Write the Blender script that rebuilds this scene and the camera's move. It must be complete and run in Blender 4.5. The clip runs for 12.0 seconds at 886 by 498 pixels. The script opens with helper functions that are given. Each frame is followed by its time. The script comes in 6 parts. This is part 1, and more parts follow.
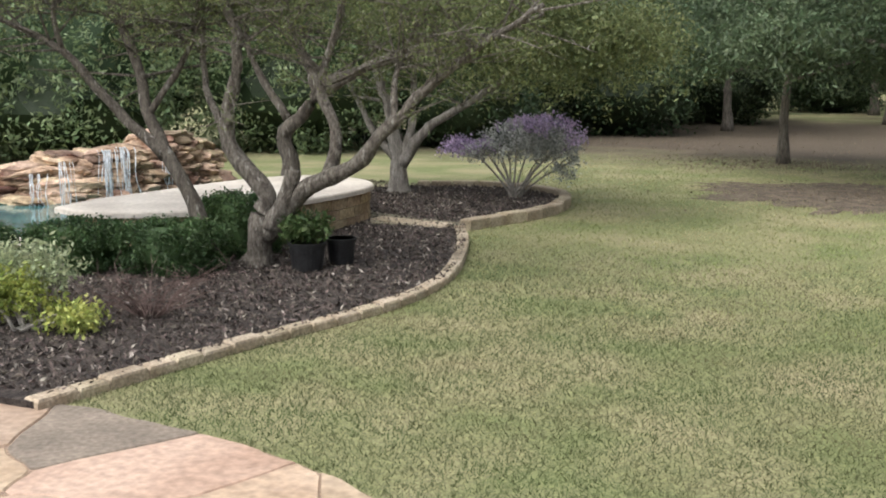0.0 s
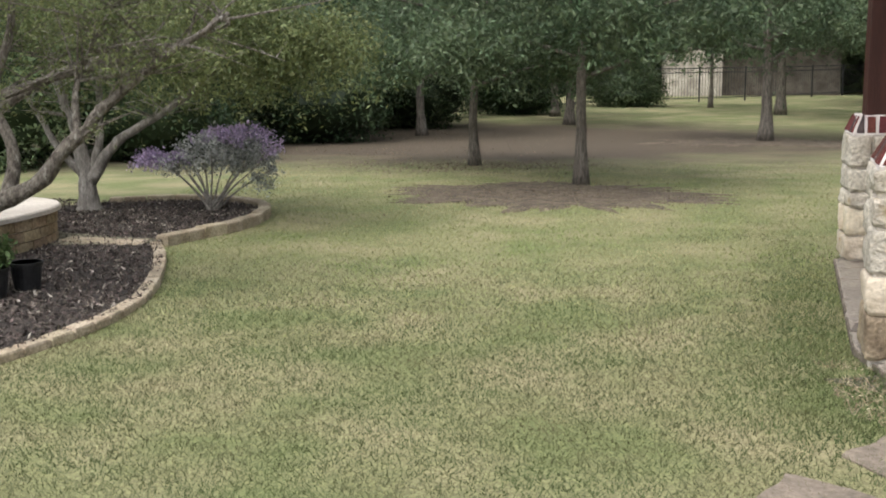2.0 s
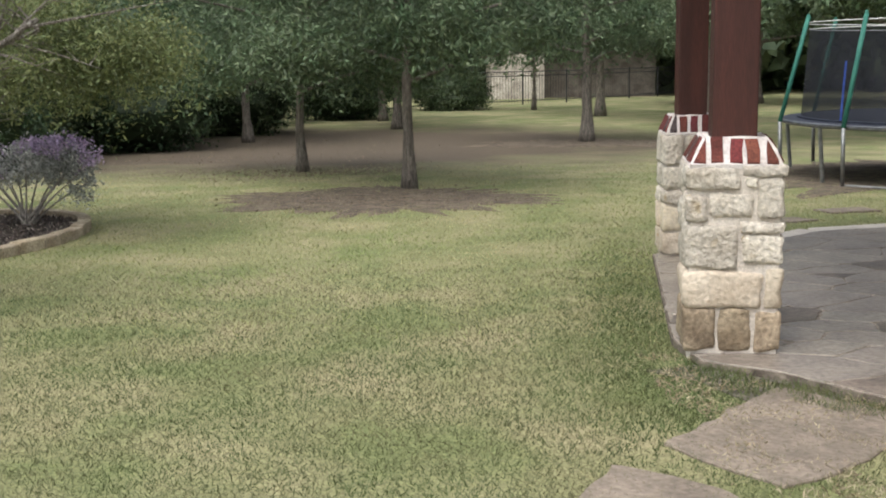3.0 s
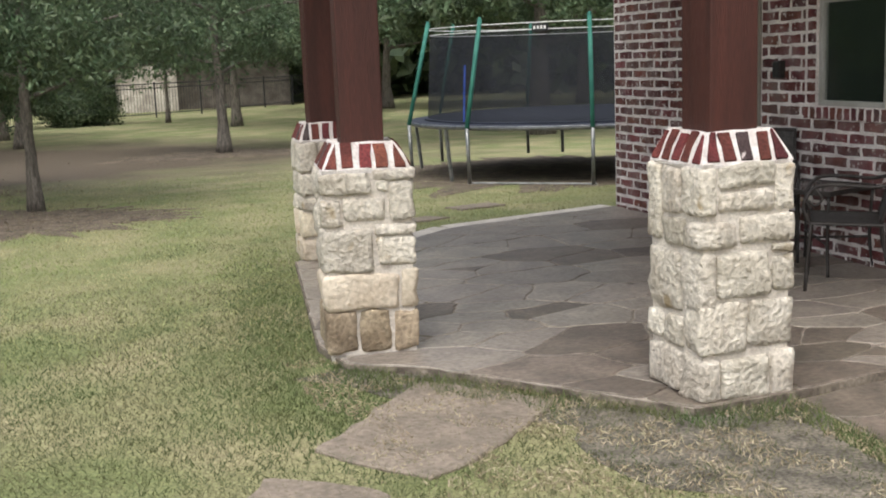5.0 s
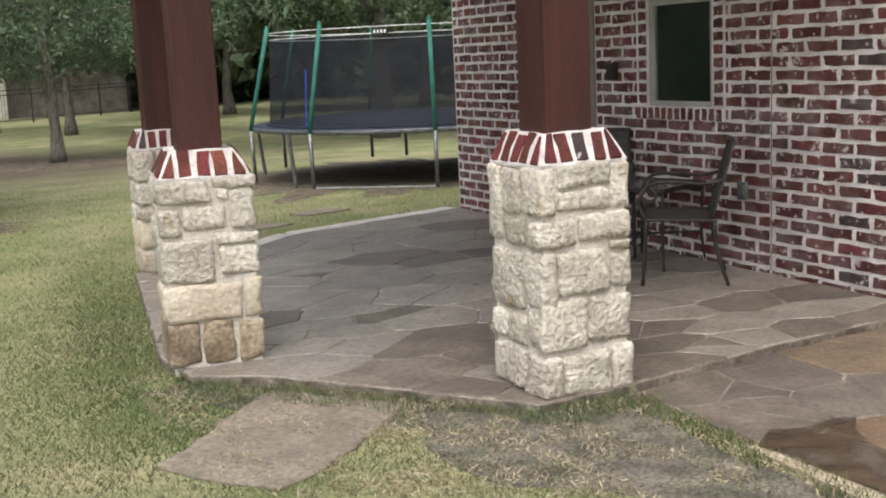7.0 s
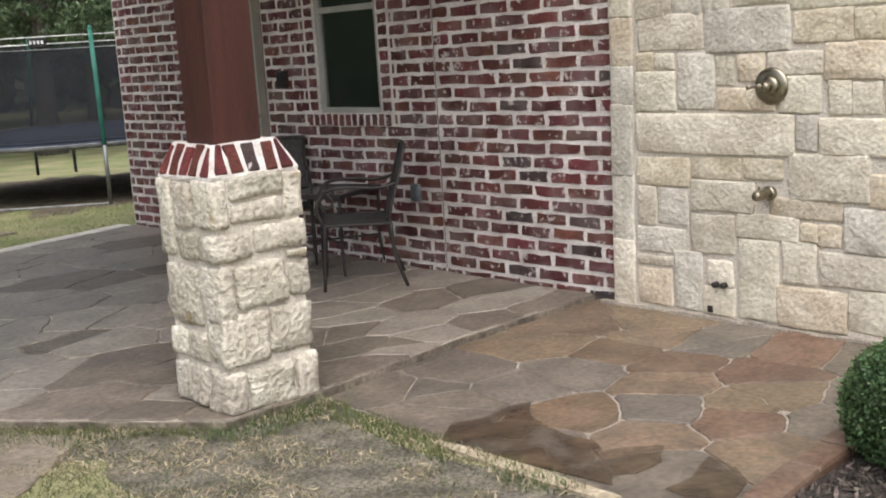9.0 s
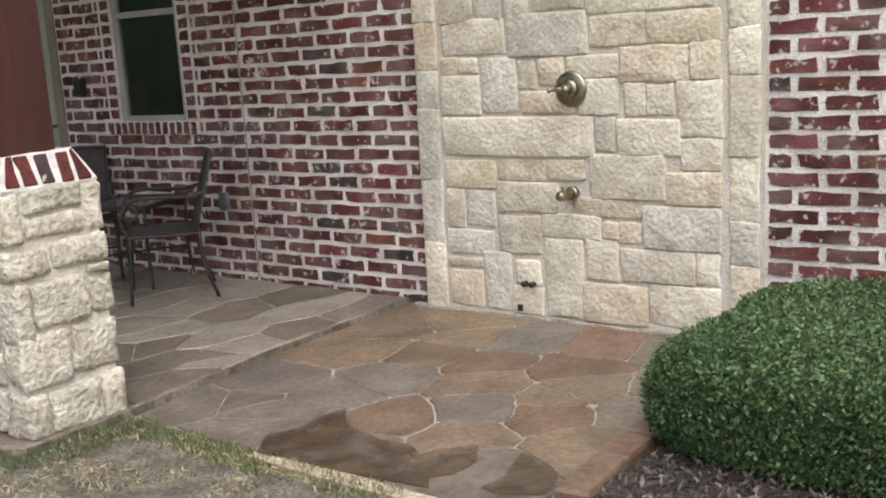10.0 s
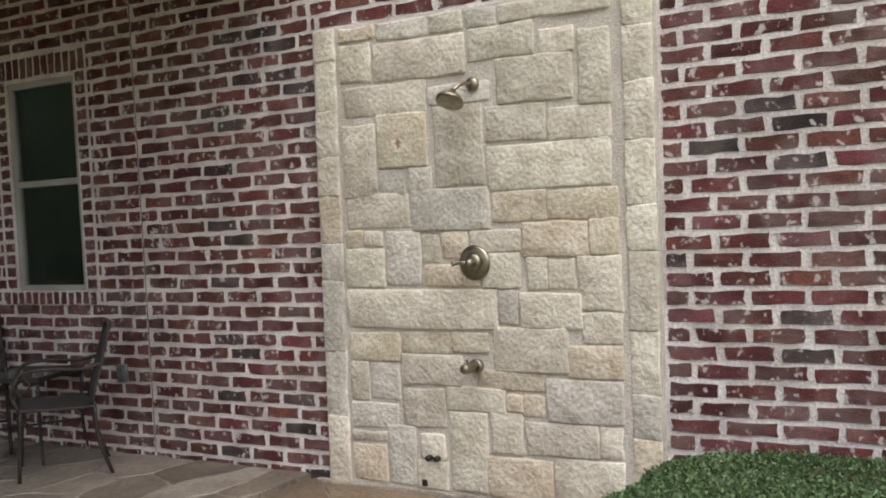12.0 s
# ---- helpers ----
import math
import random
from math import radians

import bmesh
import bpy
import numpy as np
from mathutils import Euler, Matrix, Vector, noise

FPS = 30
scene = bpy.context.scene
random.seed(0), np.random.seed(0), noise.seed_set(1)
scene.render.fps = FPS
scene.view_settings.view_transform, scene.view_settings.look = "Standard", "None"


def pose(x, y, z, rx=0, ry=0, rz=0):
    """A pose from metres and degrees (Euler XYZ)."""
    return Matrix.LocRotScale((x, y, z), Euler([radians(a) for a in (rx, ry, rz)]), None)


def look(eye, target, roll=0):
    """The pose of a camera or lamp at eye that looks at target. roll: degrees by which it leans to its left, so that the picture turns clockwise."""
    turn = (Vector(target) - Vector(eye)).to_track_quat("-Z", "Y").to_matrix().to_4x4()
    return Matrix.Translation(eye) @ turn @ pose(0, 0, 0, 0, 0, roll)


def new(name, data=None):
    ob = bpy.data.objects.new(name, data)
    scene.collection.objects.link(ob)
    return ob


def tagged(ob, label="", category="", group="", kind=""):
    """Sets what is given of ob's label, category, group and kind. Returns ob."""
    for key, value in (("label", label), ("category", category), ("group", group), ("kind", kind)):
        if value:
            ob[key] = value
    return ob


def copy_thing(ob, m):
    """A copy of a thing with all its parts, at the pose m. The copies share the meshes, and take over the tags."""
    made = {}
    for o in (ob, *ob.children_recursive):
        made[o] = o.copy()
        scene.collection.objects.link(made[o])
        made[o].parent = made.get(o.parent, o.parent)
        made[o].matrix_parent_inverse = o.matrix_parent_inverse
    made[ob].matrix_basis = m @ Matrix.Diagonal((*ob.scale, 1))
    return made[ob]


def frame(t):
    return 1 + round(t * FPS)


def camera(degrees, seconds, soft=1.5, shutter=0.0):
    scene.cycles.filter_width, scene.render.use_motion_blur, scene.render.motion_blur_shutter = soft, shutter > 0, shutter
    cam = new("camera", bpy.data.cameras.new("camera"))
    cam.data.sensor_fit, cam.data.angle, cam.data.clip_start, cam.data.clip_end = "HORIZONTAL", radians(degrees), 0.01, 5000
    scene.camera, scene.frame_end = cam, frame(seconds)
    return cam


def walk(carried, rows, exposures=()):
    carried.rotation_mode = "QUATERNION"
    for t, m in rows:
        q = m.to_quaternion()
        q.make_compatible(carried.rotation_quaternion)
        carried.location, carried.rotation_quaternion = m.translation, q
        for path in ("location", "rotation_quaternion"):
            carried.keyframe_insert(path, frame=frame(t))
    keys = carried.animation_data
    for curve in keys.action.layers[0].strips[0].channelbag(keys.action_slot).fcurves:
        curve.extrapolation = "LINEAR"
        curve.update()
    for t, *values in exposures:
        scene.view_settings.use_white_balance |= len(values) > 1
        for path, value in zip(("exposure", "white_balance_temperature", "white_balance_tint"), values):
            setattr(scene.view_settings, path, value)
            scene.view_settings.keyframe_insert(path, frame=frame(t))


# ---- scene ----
cam = camera(42.5, 12.0, soft=1.9)
# t, place, heading, tilt, lean
PATH = [
    (0.0, -0.119, -0.089, 1.519, 22.54, -10.14, -0.31), (0.5, -0.113, -0.079, 1.519, 18.93, -10.02, -0.19),
    (1.0, -0.105, -0.068, 1.519, 15.03, -9.92, 0.00), (1.5, -0.096, -0.058, 1.519, 11.31, -9.82, 0.22),
    (2.0, -0.087, -0.049, 1.519, 7.53, -9.73, 0.42), (2.5, -0.078, -0.040, 1.519, 3.83, -9.66, 0.63),
    (3.0, -0.064, -0.030, 1.519, -1.05, -9.58, 0.88), (3.5, -0.048, -0.020, 1.519, -6.47, -9.55, 1.28),
    (5.5, 0.000, 0.000, 1.520, -21.65, -9.65, 2.32), (6.0, 0.006, 0.001, 1.520, -23.45, -9.68, 2.42),
    (6.5, 0.011, 0.003, 1.520, -25.01, -9.71, 2.50), (8.5, 0.054, 0.006, 1.521, -37.35, -10.02, 3.30),
    (9.0, 0.073, 0.005, 1.521, -42.89, -10.23, 3.56), (9.5, 0.089, 0.003, 1.521, -47.63, -10.41, 3.65),
    (10.0, 0.105, -0.001, 1.521, -52.30, -10.59, 3.77), (10.5, 0.114, -0.004, 1.521, -55.01, -10.61, 3.88),
    (11.0, 0.118, -0.006, 1.521, -56.47, -8.39, 3.64), (11.5, 0.120, -0.006, 1.521, -56.86, -5.13, 3.35),
    (12.0, 0.120, -0.006, 1.521, -56.91, -2.23, 2.99)]
walk(cam, [(t, pose(x, y, z, 90 + p, r, h)) for t, x, y, z, h, p, r in PATH],
     exposures=[(0.0, 0.82), (9.6, 0.82), (10.5, 0.68), (11.2, 0.60), (12.0, 0.46)])

# ---- light: bright overcast sky, a wide soft sun from behind and above ----
world = bpy.data.worlds.new("overcast_sky")
scene.world = world
world.use_nodes = True
wn, wl = world.node_tree.nodes, world.node_tree.links
sky = wn.new("ShaderNodeTexSky")
sky.sky_type, sky.sun_disc = "NISHITA", False
sky.sun_elevation, sky.sun_rotation = radians(61), radians(213)
sky.dust_density, sky.ozone_density = 4.0, 1.0
soft_white = wn.new("ShaderNodeHueSaturation")
soft_white.inputs["Saturation"].default_value = 0.35
wl.new(sky.outputs["Color"], soft_white.inputs["Color"])
wl.new(soft_white.outputs["Color"], wn["Background"].inputs["Color"])
wn["Background"].inputs["Strength"].default_value = 0.156
sun = new("sun", bpy.data.lights.new("sun", "SUN"))
sun.data.energy, sun.data.angle, sun.data.color = 0.90, radians(80), (1.0, 0.98, 0.95)
SUN_AZ = radians(213)
sun.matrix_world = look((40 * math.sin(SUN_AZ), 40 * math.cos(SUN_AZ), 72), (0, 0, 0))

# ---- materials ----
def mat(name, c1, c2, scale=6.0, rough=0.8, bump=0.3, fine=60.0, metal=0.0, vary=0.0, island=0.0, grain=0.35,
        smear=None, smear_at=0.6, smear_scale=18.0, stretch=(1, 1, 1), lo=0.35, hi=0.65, translucent=0.0, depth=0.01, spec=0.35, rough2=0.0,
        wash=None, wash_scale=5.0, wash_amount=0.5):
    """Two colours by a coarse noise, darkened and lit by a fine grain, with relief; smear: a third colour in worn spots; wash: a thin veil of another."""
    m = bpy.data.materials.new(name)
    m.use_nodes = True
    n, l = m.node_tree.nodes, m.node_tree.links
    b = n["Principled BSDF"]
    geo = n.new("ShaderNodeNewGeometry")
    mp = n.new("ShaderNodeMapping")
    mp.inputs["Scale"].default_value = stretch
    l.new(geo.outputs["Position"], mp.inputs["Vector"])

    def noise_tex(s, detail=4.0):
        t = n.new("ShaderNodeTexNoise")
        t.inputs["Scale"].default_value, t.inputs["Detail"].default_value = s, detail
        l.new(mp.outputs["Vector"], t.inputs["Vector"])
        return t.outputs["Fac"]

    def ramp(fac, a, b_, p0, p1):
        r = n.new("ShaderNodeValToRGB")
        e = r.color_ramp.elements
        e[0].position, e[1].position = p0, p1
        e[0].color, e[1].color = (*a, 1), (*b_, 1)
        l.new(fac, r.inputs["Fac"])
        return r.outputs["Color"]

    def mix(kind, fac, a, b_):
        x = n.new("ShaderNodeMix")
        x.data_type, x.blend_type = "RGBA", kind
        if isinstance(fac, float):
            x.inputs["Factor"].default_value = fac
        else:
            l.new(fac, x.inputs["Factor"])
        l.new(a, x.inputs["A"])
        l.new(b_, x.inputs["B"])
        return x.outputs["Result"]

    col = ramp(noise_tex(scale), c1, c2, lo, hi)
    small = noise_tex(fine, 6.0)
    g = grain
    col = mix("MULTIPLY", 1.0, col, ramp(small, (1 - g,) * 3, (1 + g,) * 3, 0.3, 0.7))
    if vary or island:
        src = n.new("ShaderNodeObjectInfo").outputs["Random"] if vary else geo.outputs["Random Per Island"]
        amt = vary or island
        hsv = n.new("ShaderNodeHueSaturation")
        mr = n.new("ShaderNodeMapRange")
        mr.inputs["To Min"].default_value, mr.inputs["To Max"].default_value = 1 - amt, 1 + amt
        l.new(src, mr.inputs["Value"])
        l.new(mr.outputs["Result"], hsv.inputs["Value"])
        mh = n.new("ShaderNodeMapRange")
        mh.inputs["To Min"].default_value, mh.inputs["To Max"].default_value = 0.5 - 0.05 * amt, 0.5 + 0.05 * amt
        mul = n.new("ShaderNodeMath")
        mul.operation = "MULTIPLY"
        mul.inputs[1].default_value = 7.31
        fr = n.new("ShaderNodeMath")
        fr.operation = "FRACT"
        l.new(src, mul.inputs[0])
        l.new(mul.outputs[0], fr.inputs[0])
        l.new(fr.outputs[0], mh.inputs["Value"])
        l.new(mh.outputs["Result"], hsv.inputs["Hue"])
        l.new(col, hsv.inputs["Color"])
        col = hsv.outputs["Color"]
    if smear:
        rgb = n.new("ShaderNodeRGB")
        rgb.outputs[0].default_value = (*smear, 1)
        spots = ramp(noise_tex(smear_scale, 5.0), (0, 0, 0), (1, 1, 1), smear_at, smear_at + 0.07)
        col = mix("MIX", spots, col, rgb.outputs[0])
    if wash:
        veil = n.new("ShaderNodeRGB")
        veil.outputs[0].default_value = (*wash, 1)
        col = mix("MIX", ramp(noise_tex(wash_scale, 8.0), (0, 0, 0), (wash_amount,) * 3, 0.42, 0.72), col, veil.outputs[0])
    l.new(col, b.inputs["Base Color"])
    b.inputs["Roughness"].default_value, b.inputs["Metallic"].default_value = rough, metal
    b.inputs["Specular IOR Level"].default_value = spec
    if bump:
        bp = n.new("ShaderNodeBump")
        bp.inputs["Strength"].default_value, bp.inputs["Distance"].default_value = bump, depth
        l.new(small, bp.inputs["Height"])
        if rough2:
            bp2 = n.new("ShaderNodeBump")
            bp2.inputs["Strength"].default_value, bp2.inputs["Distance"].default_value = rough2, 0.035
            l.new(noise_tex(17.0, 3.0), bp2.inputs["Height"])
            l.new(bp2.outputs["Normal"], bp.inputs["Normal"])
        l.new(bp.outputs["Normal"], b.inputs["Normal"])
    if translucent:
        tr = n.new("ShaderNodeBsdfTranslucent")
        l.new(col, tr.inputs["Color"])
        ms = n.new("ShaderNodeMixShader")
        ms.inputs["Fac"].default_value = translucent
        l.new(b.outputs[0], ms.inputs[1])
        l.new(tr.outputs[0], ms.inputs[2])
        l.new(ms.outputs[0], n["Material Output"].inputs["Surface"])
    return m


MORTAR = mat("mortar", (0.56, 0.51, 0.485), (0.80, 0.75, 0.72), 5, 0.95, 0.8, 70, grain=0.2)
BRICK = mat("brick_red", (0.080, 0.025, 0.023), (0.142, 0.043, 0.038), 7, 0.85, 0.6, 110, vary=0.36,
            smear=(0.50, 0.44, 0.42), smear_at=0.60, smear_scale=24, wash=(0.36, 0.30, 0.285), wash_scale=6, wash_amount=0.32)
BRICK_DARK = mat("brick_charcoal", (0.034, 0.024, 0.025), (0.070, 0.044, 0.043), 7, 0.85, 0.6, 110, vary=0.3,
                 smear=(0.50, 0.44, 0.42), smear_at=0.595, smear_scale=24, wash=(0.36, 0.30, 0.285), wash_scale=6, wash_amount=0.28)
BRICK_FAR = mat("brick_red_far", (0.076, 0.025, 0.023), (0.140, 0.043, 0.038), 7, 0.85, 0.5, 110, island=0.38,
                smear=(0.50, 0.44, 0.42), smear_at=0.605, smear_scale=24, wash=(0.36, 0.30, 0.285), wash_scale=6, wash_amount=0.36)
LIMESTONE = mat("limestone", (0.52, 0.465, 0.375), (0.68, 0.63, 0.53), 6, 0.92, 0.9, 46, vary=0.14, grain=0.16, depth=0.010, rough2=0.40,
                smear=(0.40, 0.29, 0.16), smear_at=0.70, smear_scale=8)
LIMESTONE_WARM = mat("warm_limestone", (0.49, 0.415, 0.31), (0.64, 0.57, 0.455), 6, 0.92, 0.9, 46, vary=0.14, grain=0.18, depth=0.010, rough2=0.40,
                     smear=(0.34, 0.22, 0.11), smear_at=0.66, smear_scale=8)
LIMESTONE_GREY = mat("grey_limestone", (0.46, 0.425, 0.36), (0.63, 0.59, 0.52), 6, 0.92, 0.9, 46, vary=0.14, grain=0.18, depth=0.010, rough2=0.40)
LIMESTONE_PALE = mat("pale_limestone", (0.43, 0.385, 0.315), (0.60, 0.555, 0.475), 6, 0.92, 1.0, 42, vary=0.14, grain=0.30, depth=0.020, rough2=0.42,
                     smear=(0.34, 0.27, 0.17), smear_at=0.65, smear_scale=5)
STONE_STAINED = mat("damp_stained_limestone", (0.20, 0.15, 0.10), (0.42, 0.34, 0.24), 5, 0.9, 1.0, 48, vary=0.15, depth=0.014)
STONE_MORTAR = mat("stone_mortar", (0.52, 0.47, 0.41), (0.64, 0.59, 0.52), 8, 0.95, 0.7, 80, grain=0.18)
CAP_MORTAR = mat("white_mortar", (0.58, 0.53, 0.50), (0.74, 0.70, 0.67), 14, 0.9, 0.8, 70, grain=0.15)
CAP_BRICK = mat("cap_brick", (0.085, 0.020, 0.018), (0.150, 0.038, 0.032), 9, 0.85, 0.6, 90, vary=0.35)
STAIN_WOOD = mat("red_brown_stained_wood", (0.040, 0.0125, 0.0088), (0.066, 0.0200, 0.0140), 2.5, 0.6, 0.35, 40, grain=0.22,
                 stretch=(6, 6, 0.5))
FLAG_GREY = mat("grey_flagstone", (0.200, 0.174, 0.146), (0.290, 0.253, 0.210), 4.2, 0.38, 0.4, 38, vary=0.16, grain=0.36, spec=0.5, smear=(0.090, 0.072, 0.055), smear_at=0.68, smear_scale=6, wash=(0.30, 0.25, 0.19), wash_scale=3.1, wash_amount=0.22)
FLAG_TAN = mat("tan_flagstone", (0.112, 0.081, 0.053), (0.190, 0.136, 0.088), 4.2, 0.62, 0.45, 38, vary=0.22, grain=0.36, spec=0.5, smear=(0.090, 0.072, 0.055), smear_at=0.68, smear_scale=6, wash=(0.30, 0.25, 0.19), wash_scale=3.1, wash_amount=0.22)
FLAG_RUST = mat("rust_flagstone", (0.104, 0.063, 0.041), (0.178, 0.113, 0.075), 4.2, 0.6, 0.45, 38, vary=0.2, grain=0.36, spec=0.5, smear=(0.090, 0.072, 0.055), smear_at=0.68, smear_scale=6, wash=(0.30, 0.25, 0.19), wash_scale=3.1, wash_amount=0.22)
FLAG_WET = mat("wet_flagstone", (0.046, 0.030, 0.019), (0.110, 0.074, 0.045), 7, 0.3, 0.3, 26, grain=0.25, spec=0.5)
FLAG_SLATE = mat("purple_grey_flagstone", (0.096, 0.080, 0.068), (0.158, 0.132, 0.110), 4.2, 0.5, 0.45, 38, vary=0.15, grain=0.36, spec=0.5, smear=(0.090, 0.072, 0.055), smear_at=0.68, smear_scale=6, wash=(0.30, 0.25, 0.19), wash_scale=3.1, wash_amount=0.22)
FLAG_BROWN = mat("brown_flagstone", (0.105, 0.086, 0.069), (0.170, 0.139, 0.111), 4.2, 0.52, 0.45, 38, vary=0.18, grain=0.36, spec=0.5, smear=(0.090, 0.072, 0.055), smear_at=0.68, smear_scale=6, wash=(0.30, 0.25, 0.19), wash_scale=3.1, wash_amount=0.22)


def damp_film(m):
    """A thin damp film: dark where it is wet, uneven and partly see-through where it dries."""
    n, l = m.node_tree.nodes, m.node_tree.links
    geo, nz, rp = n.new("ShaderNodeNewGeometry"), n.new("ShaderNodeTexNoise"), n.new("ShaderNodeValToRGB")
    nz.inputs["Scale"].default_value, nz.inputs["Detail"].default_value = 5.0, 6.0
    l.new(geo.outputs["Position"], nz.inputs["Vector"])
    rp.color_ramp.elements[0].position, rp.color_ramp.elements[1].position = 0.36, 0.60
    rp.color_ramp.elements[0].color, rp.color_ramp.elements[1].color = (0.25, 0.25, 0.25, 1), (0.9, 0.9, 0.9, 1)
    l.new(nz.outputs["Fac"], rp.inputs["Fac"])
    tp, ms = n.new("ShaderNodeBsdfTransparent"), n.new("ShaderNodeMixShader")
    l.new(rp.outputs["Color"], ms.inputs["Fac"])
    l.new(tp.outputs[0], ms.inputs[1])
    l.new(n["Principled BSDF"].outputs[0], ms.inputs[2])
    l.new(ms.outputs[0], n["Material Output"].inputs["Surface"])


damp_film(FLAG_WET)
PINK_JOINT = mat("peach_joint", (0.23, 0.165, 0.12), (0.33, 0.245, 0.18), 6, 0.9, 0.5, 70)
FLAG_STEP = mat("brown_grey_flagstone", (0.175, 0.145, 0.115), (0.255, 0.212, 0.168), 4, 0.85, 0.6, 40, grain=0.25)
FLAG_JOINT = mat("flagstone_mortar", (0.26, 0.228, 0.19), (0.37, 0.325, 0.275), 6, 0.9, 0.5, 70)
SLAB_EDGE = mat("slab_edge", (0.085, 0.068, 0.054), (0.23, 0.195, 0.155), 9, 0.9, 0.8, 40)
PINK_STONE = mat("stamped_peach_stone", (0.36, 0.255, 0.180), (0.47, 0.355, 0.265), 2.4, 0.6, 0.6, 24, vary=0.22, grain=0.24,
                 smear=(0.25, 0.20, 0.17), smear_at=0.66, smear_scale=3)
KERB = mat("kerb_stone", (0.28, 0.225, 0.155), (0.43, 0.365, 0.27), 6, 0.9, 0.7, 60, vary=0.14)
MULCH = mat("dark_mulch", (0.030, 0.024, 0.021), (0.082, 0.066, 0.056), 14, 0.95, 1.0, 70, grain=0.6, depth=0.03,
            smear=(0.13, 0.115, 0.105), smear_at=0.69, smear_scale=60)
MULCH_CHIP = mat("mulch_chip", (0.050, 0.040, 0.034), (0.150, 0.122, 0.104), 20, 0.9, 0.4, 90, island=0.75)
CHIP_PALE = mat("pale_wood_chip", (0.22, 0.19, 0.16), (0.40, 0.36, 0.31), 20, 0.9, 0.2, 90, island=0.4)
# leaf mulch under trees; also the painted shade on the trampoline's bare ground
TREE_MULCH_AND_SHADE = mat("brown_leaf_mulch", (0.095, 0.075, 0.055), (0.185, 0.148, 0.110), 6, 0.95, 1.0, 45, grain=0.5, depth=0.03,
                 smear=(0.26, 0.21, 0.16), smear_at=0.66, smear_scale=30)
SOIL = mat("bare_soil", (0.135, 0.128, 0.088), (0.25, 0.225, 0.160), 9, 0.95, 0.8, 60, grain=0.4)
GRIT = mat("grey_bare_soil", (0.095, 0.086, 0.068), (0.205, 0.180, 0.142), 7, 0.95, 0.9, 55, grain=0.45, depth=0.02,
           smear=(0.30, 0.28, 0.25), smear_at=0.72, smear_scale=45)
STRAW = mat("dry_straw", (0.26, 0.215, 0.135), (0.40, 0.345, 0.235), 9, 0.9, 0.0, 40, island=0.35)
BARK = mat("grey_brown_bark", (0.078, 0.066, 0.054), (0.168, 0.148, 0.122), 12, 0.95, 1.0, 50, stretch=(3, 3, 0.8), depth=0.02,
           smear=(0.33, 0.31, 0.275), smear_at=0.60, smear_scale=9)
BARK_DARK = mat("dark_bark", (0.095, 0.082, 0.068), (0.20, 0.178, 0.150), 9, 0.95, 1.0, 30, stretch=(3, 3, 0.6), depth=0.02)
BARK_MOTTLED = mat("mottled_bark", (0.095, 0.080, 0.066), (0.250, 0.225, 0.190), 16, 0.95, 1.0, 55, stretch=(2.5, 2.5, 1.0), depth=0.03,
                   smear=(0.36, 0.34, 0.30), smear_at=0.60, smear_scale=14)
BARK_PALE = mat("pale_bark", (0.20, 0.18, 0.16), (0.42, 0.39, 0.35), 7, 0.95, 1.0, 40, stretch=(3, 3, 0.8), depth=0.02)
LITTER = mat("brown_leaf_litter", (0.16, 0.13, 0.09), (0.27, 0.225, 0.16), 9, 0.9, 0.2, 40, island=0.35)
TWIG = mat("bare_twig", (0.075, 0.048, 0.042), (0.15, 0.105, 0.09), 9, 0.9, 0.3, 40)


def leaf_mat(name, c1, c2, amount=0.45, rough=0.55):
    return mat(name, c1, c2, 1.6, rough, 0.0, 30, island=amount, grain=0.2, translucent=0.3, lo=0.3, hi=0.7)


LEAF_OLIVE = leaf_mat("olive_leaves", (0.100, 0.126, 0.046), (0.215, 0.245, 0.106))
LEAF_OAK = leaf_mat("oak_leaves", (0.050, 0.084, 0.040), (0.145, 0.192, 0.103))
# evergreen leaves, and the dark cores that stand in for inner shade
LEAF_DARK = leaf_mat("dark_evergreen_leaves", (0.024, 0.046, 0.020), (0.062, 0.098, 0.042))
LEAF_BOX = leaf_mat("boxwood_leaves", (0.058, 0.110, 0.044), (0.140, 0.210, 0.092), 0.65, 0.45)
LEAF_HEDGE = leaf_mat("clipped_hedge_leaves", (0.028, 0.060, 0.022), (0.078, 0.132, 0.046))
LEAF_YELLOW = leaf_mat("yellow_green_leaves", (0.20, 0.25, 0.050), (0.42, 0.46, 0.14))
LEAF_GREYGREEN = leaf_mat("grey_green_leaves", (0.23, 0.28, 0.14), (0.44, 0.48, 0.31))
LEAF_SAGE = leaf_mat("silver_sage_leaves", (0.30, 0.32, 0.30), (0.48, 0.49, 0.47))
PETAL = leaf_mat("purple_flowers", (0.32, 0.24, 0.40), (0.54, 0.44, 0.62))
LEAF_HERB = leaf_mat("herb_leaves", (0.050, 0.088, 0.028), (0.105, 0.155, 0.055))
LEAF_SCREEN = leaf_mat("mid_green_screen_leaves", (0.110, 0.165, 0.075), (0.250, 0.320, 0.165))
LEAF_FAR = leaf_mat("far_woods_leaves", (0.040, 0.064, 0.028), (0.098, 0.132, 0.062))
BLADE = mat("grass_blades", (0.090, 0.115, 0.045), (0.200, 0.170, 0.098), 1.5, 0.7, 0.0, 9, island=0.22, grain=0.2, translucent=0.35,
            lo=0.40, hi=0.84)
# brighter copy of the near blades: the farther lawn's stronger light in colour
BLADE_LIT = mat("drying_grass_blades", (0.265, 0.312, 0.128), (0.480, 0.425, 0.255), 0.9, 0.7, 0.0, 9, island=0.22, grain=0.2, translucent=0.35,
                lo=0.36, hi=0.78)
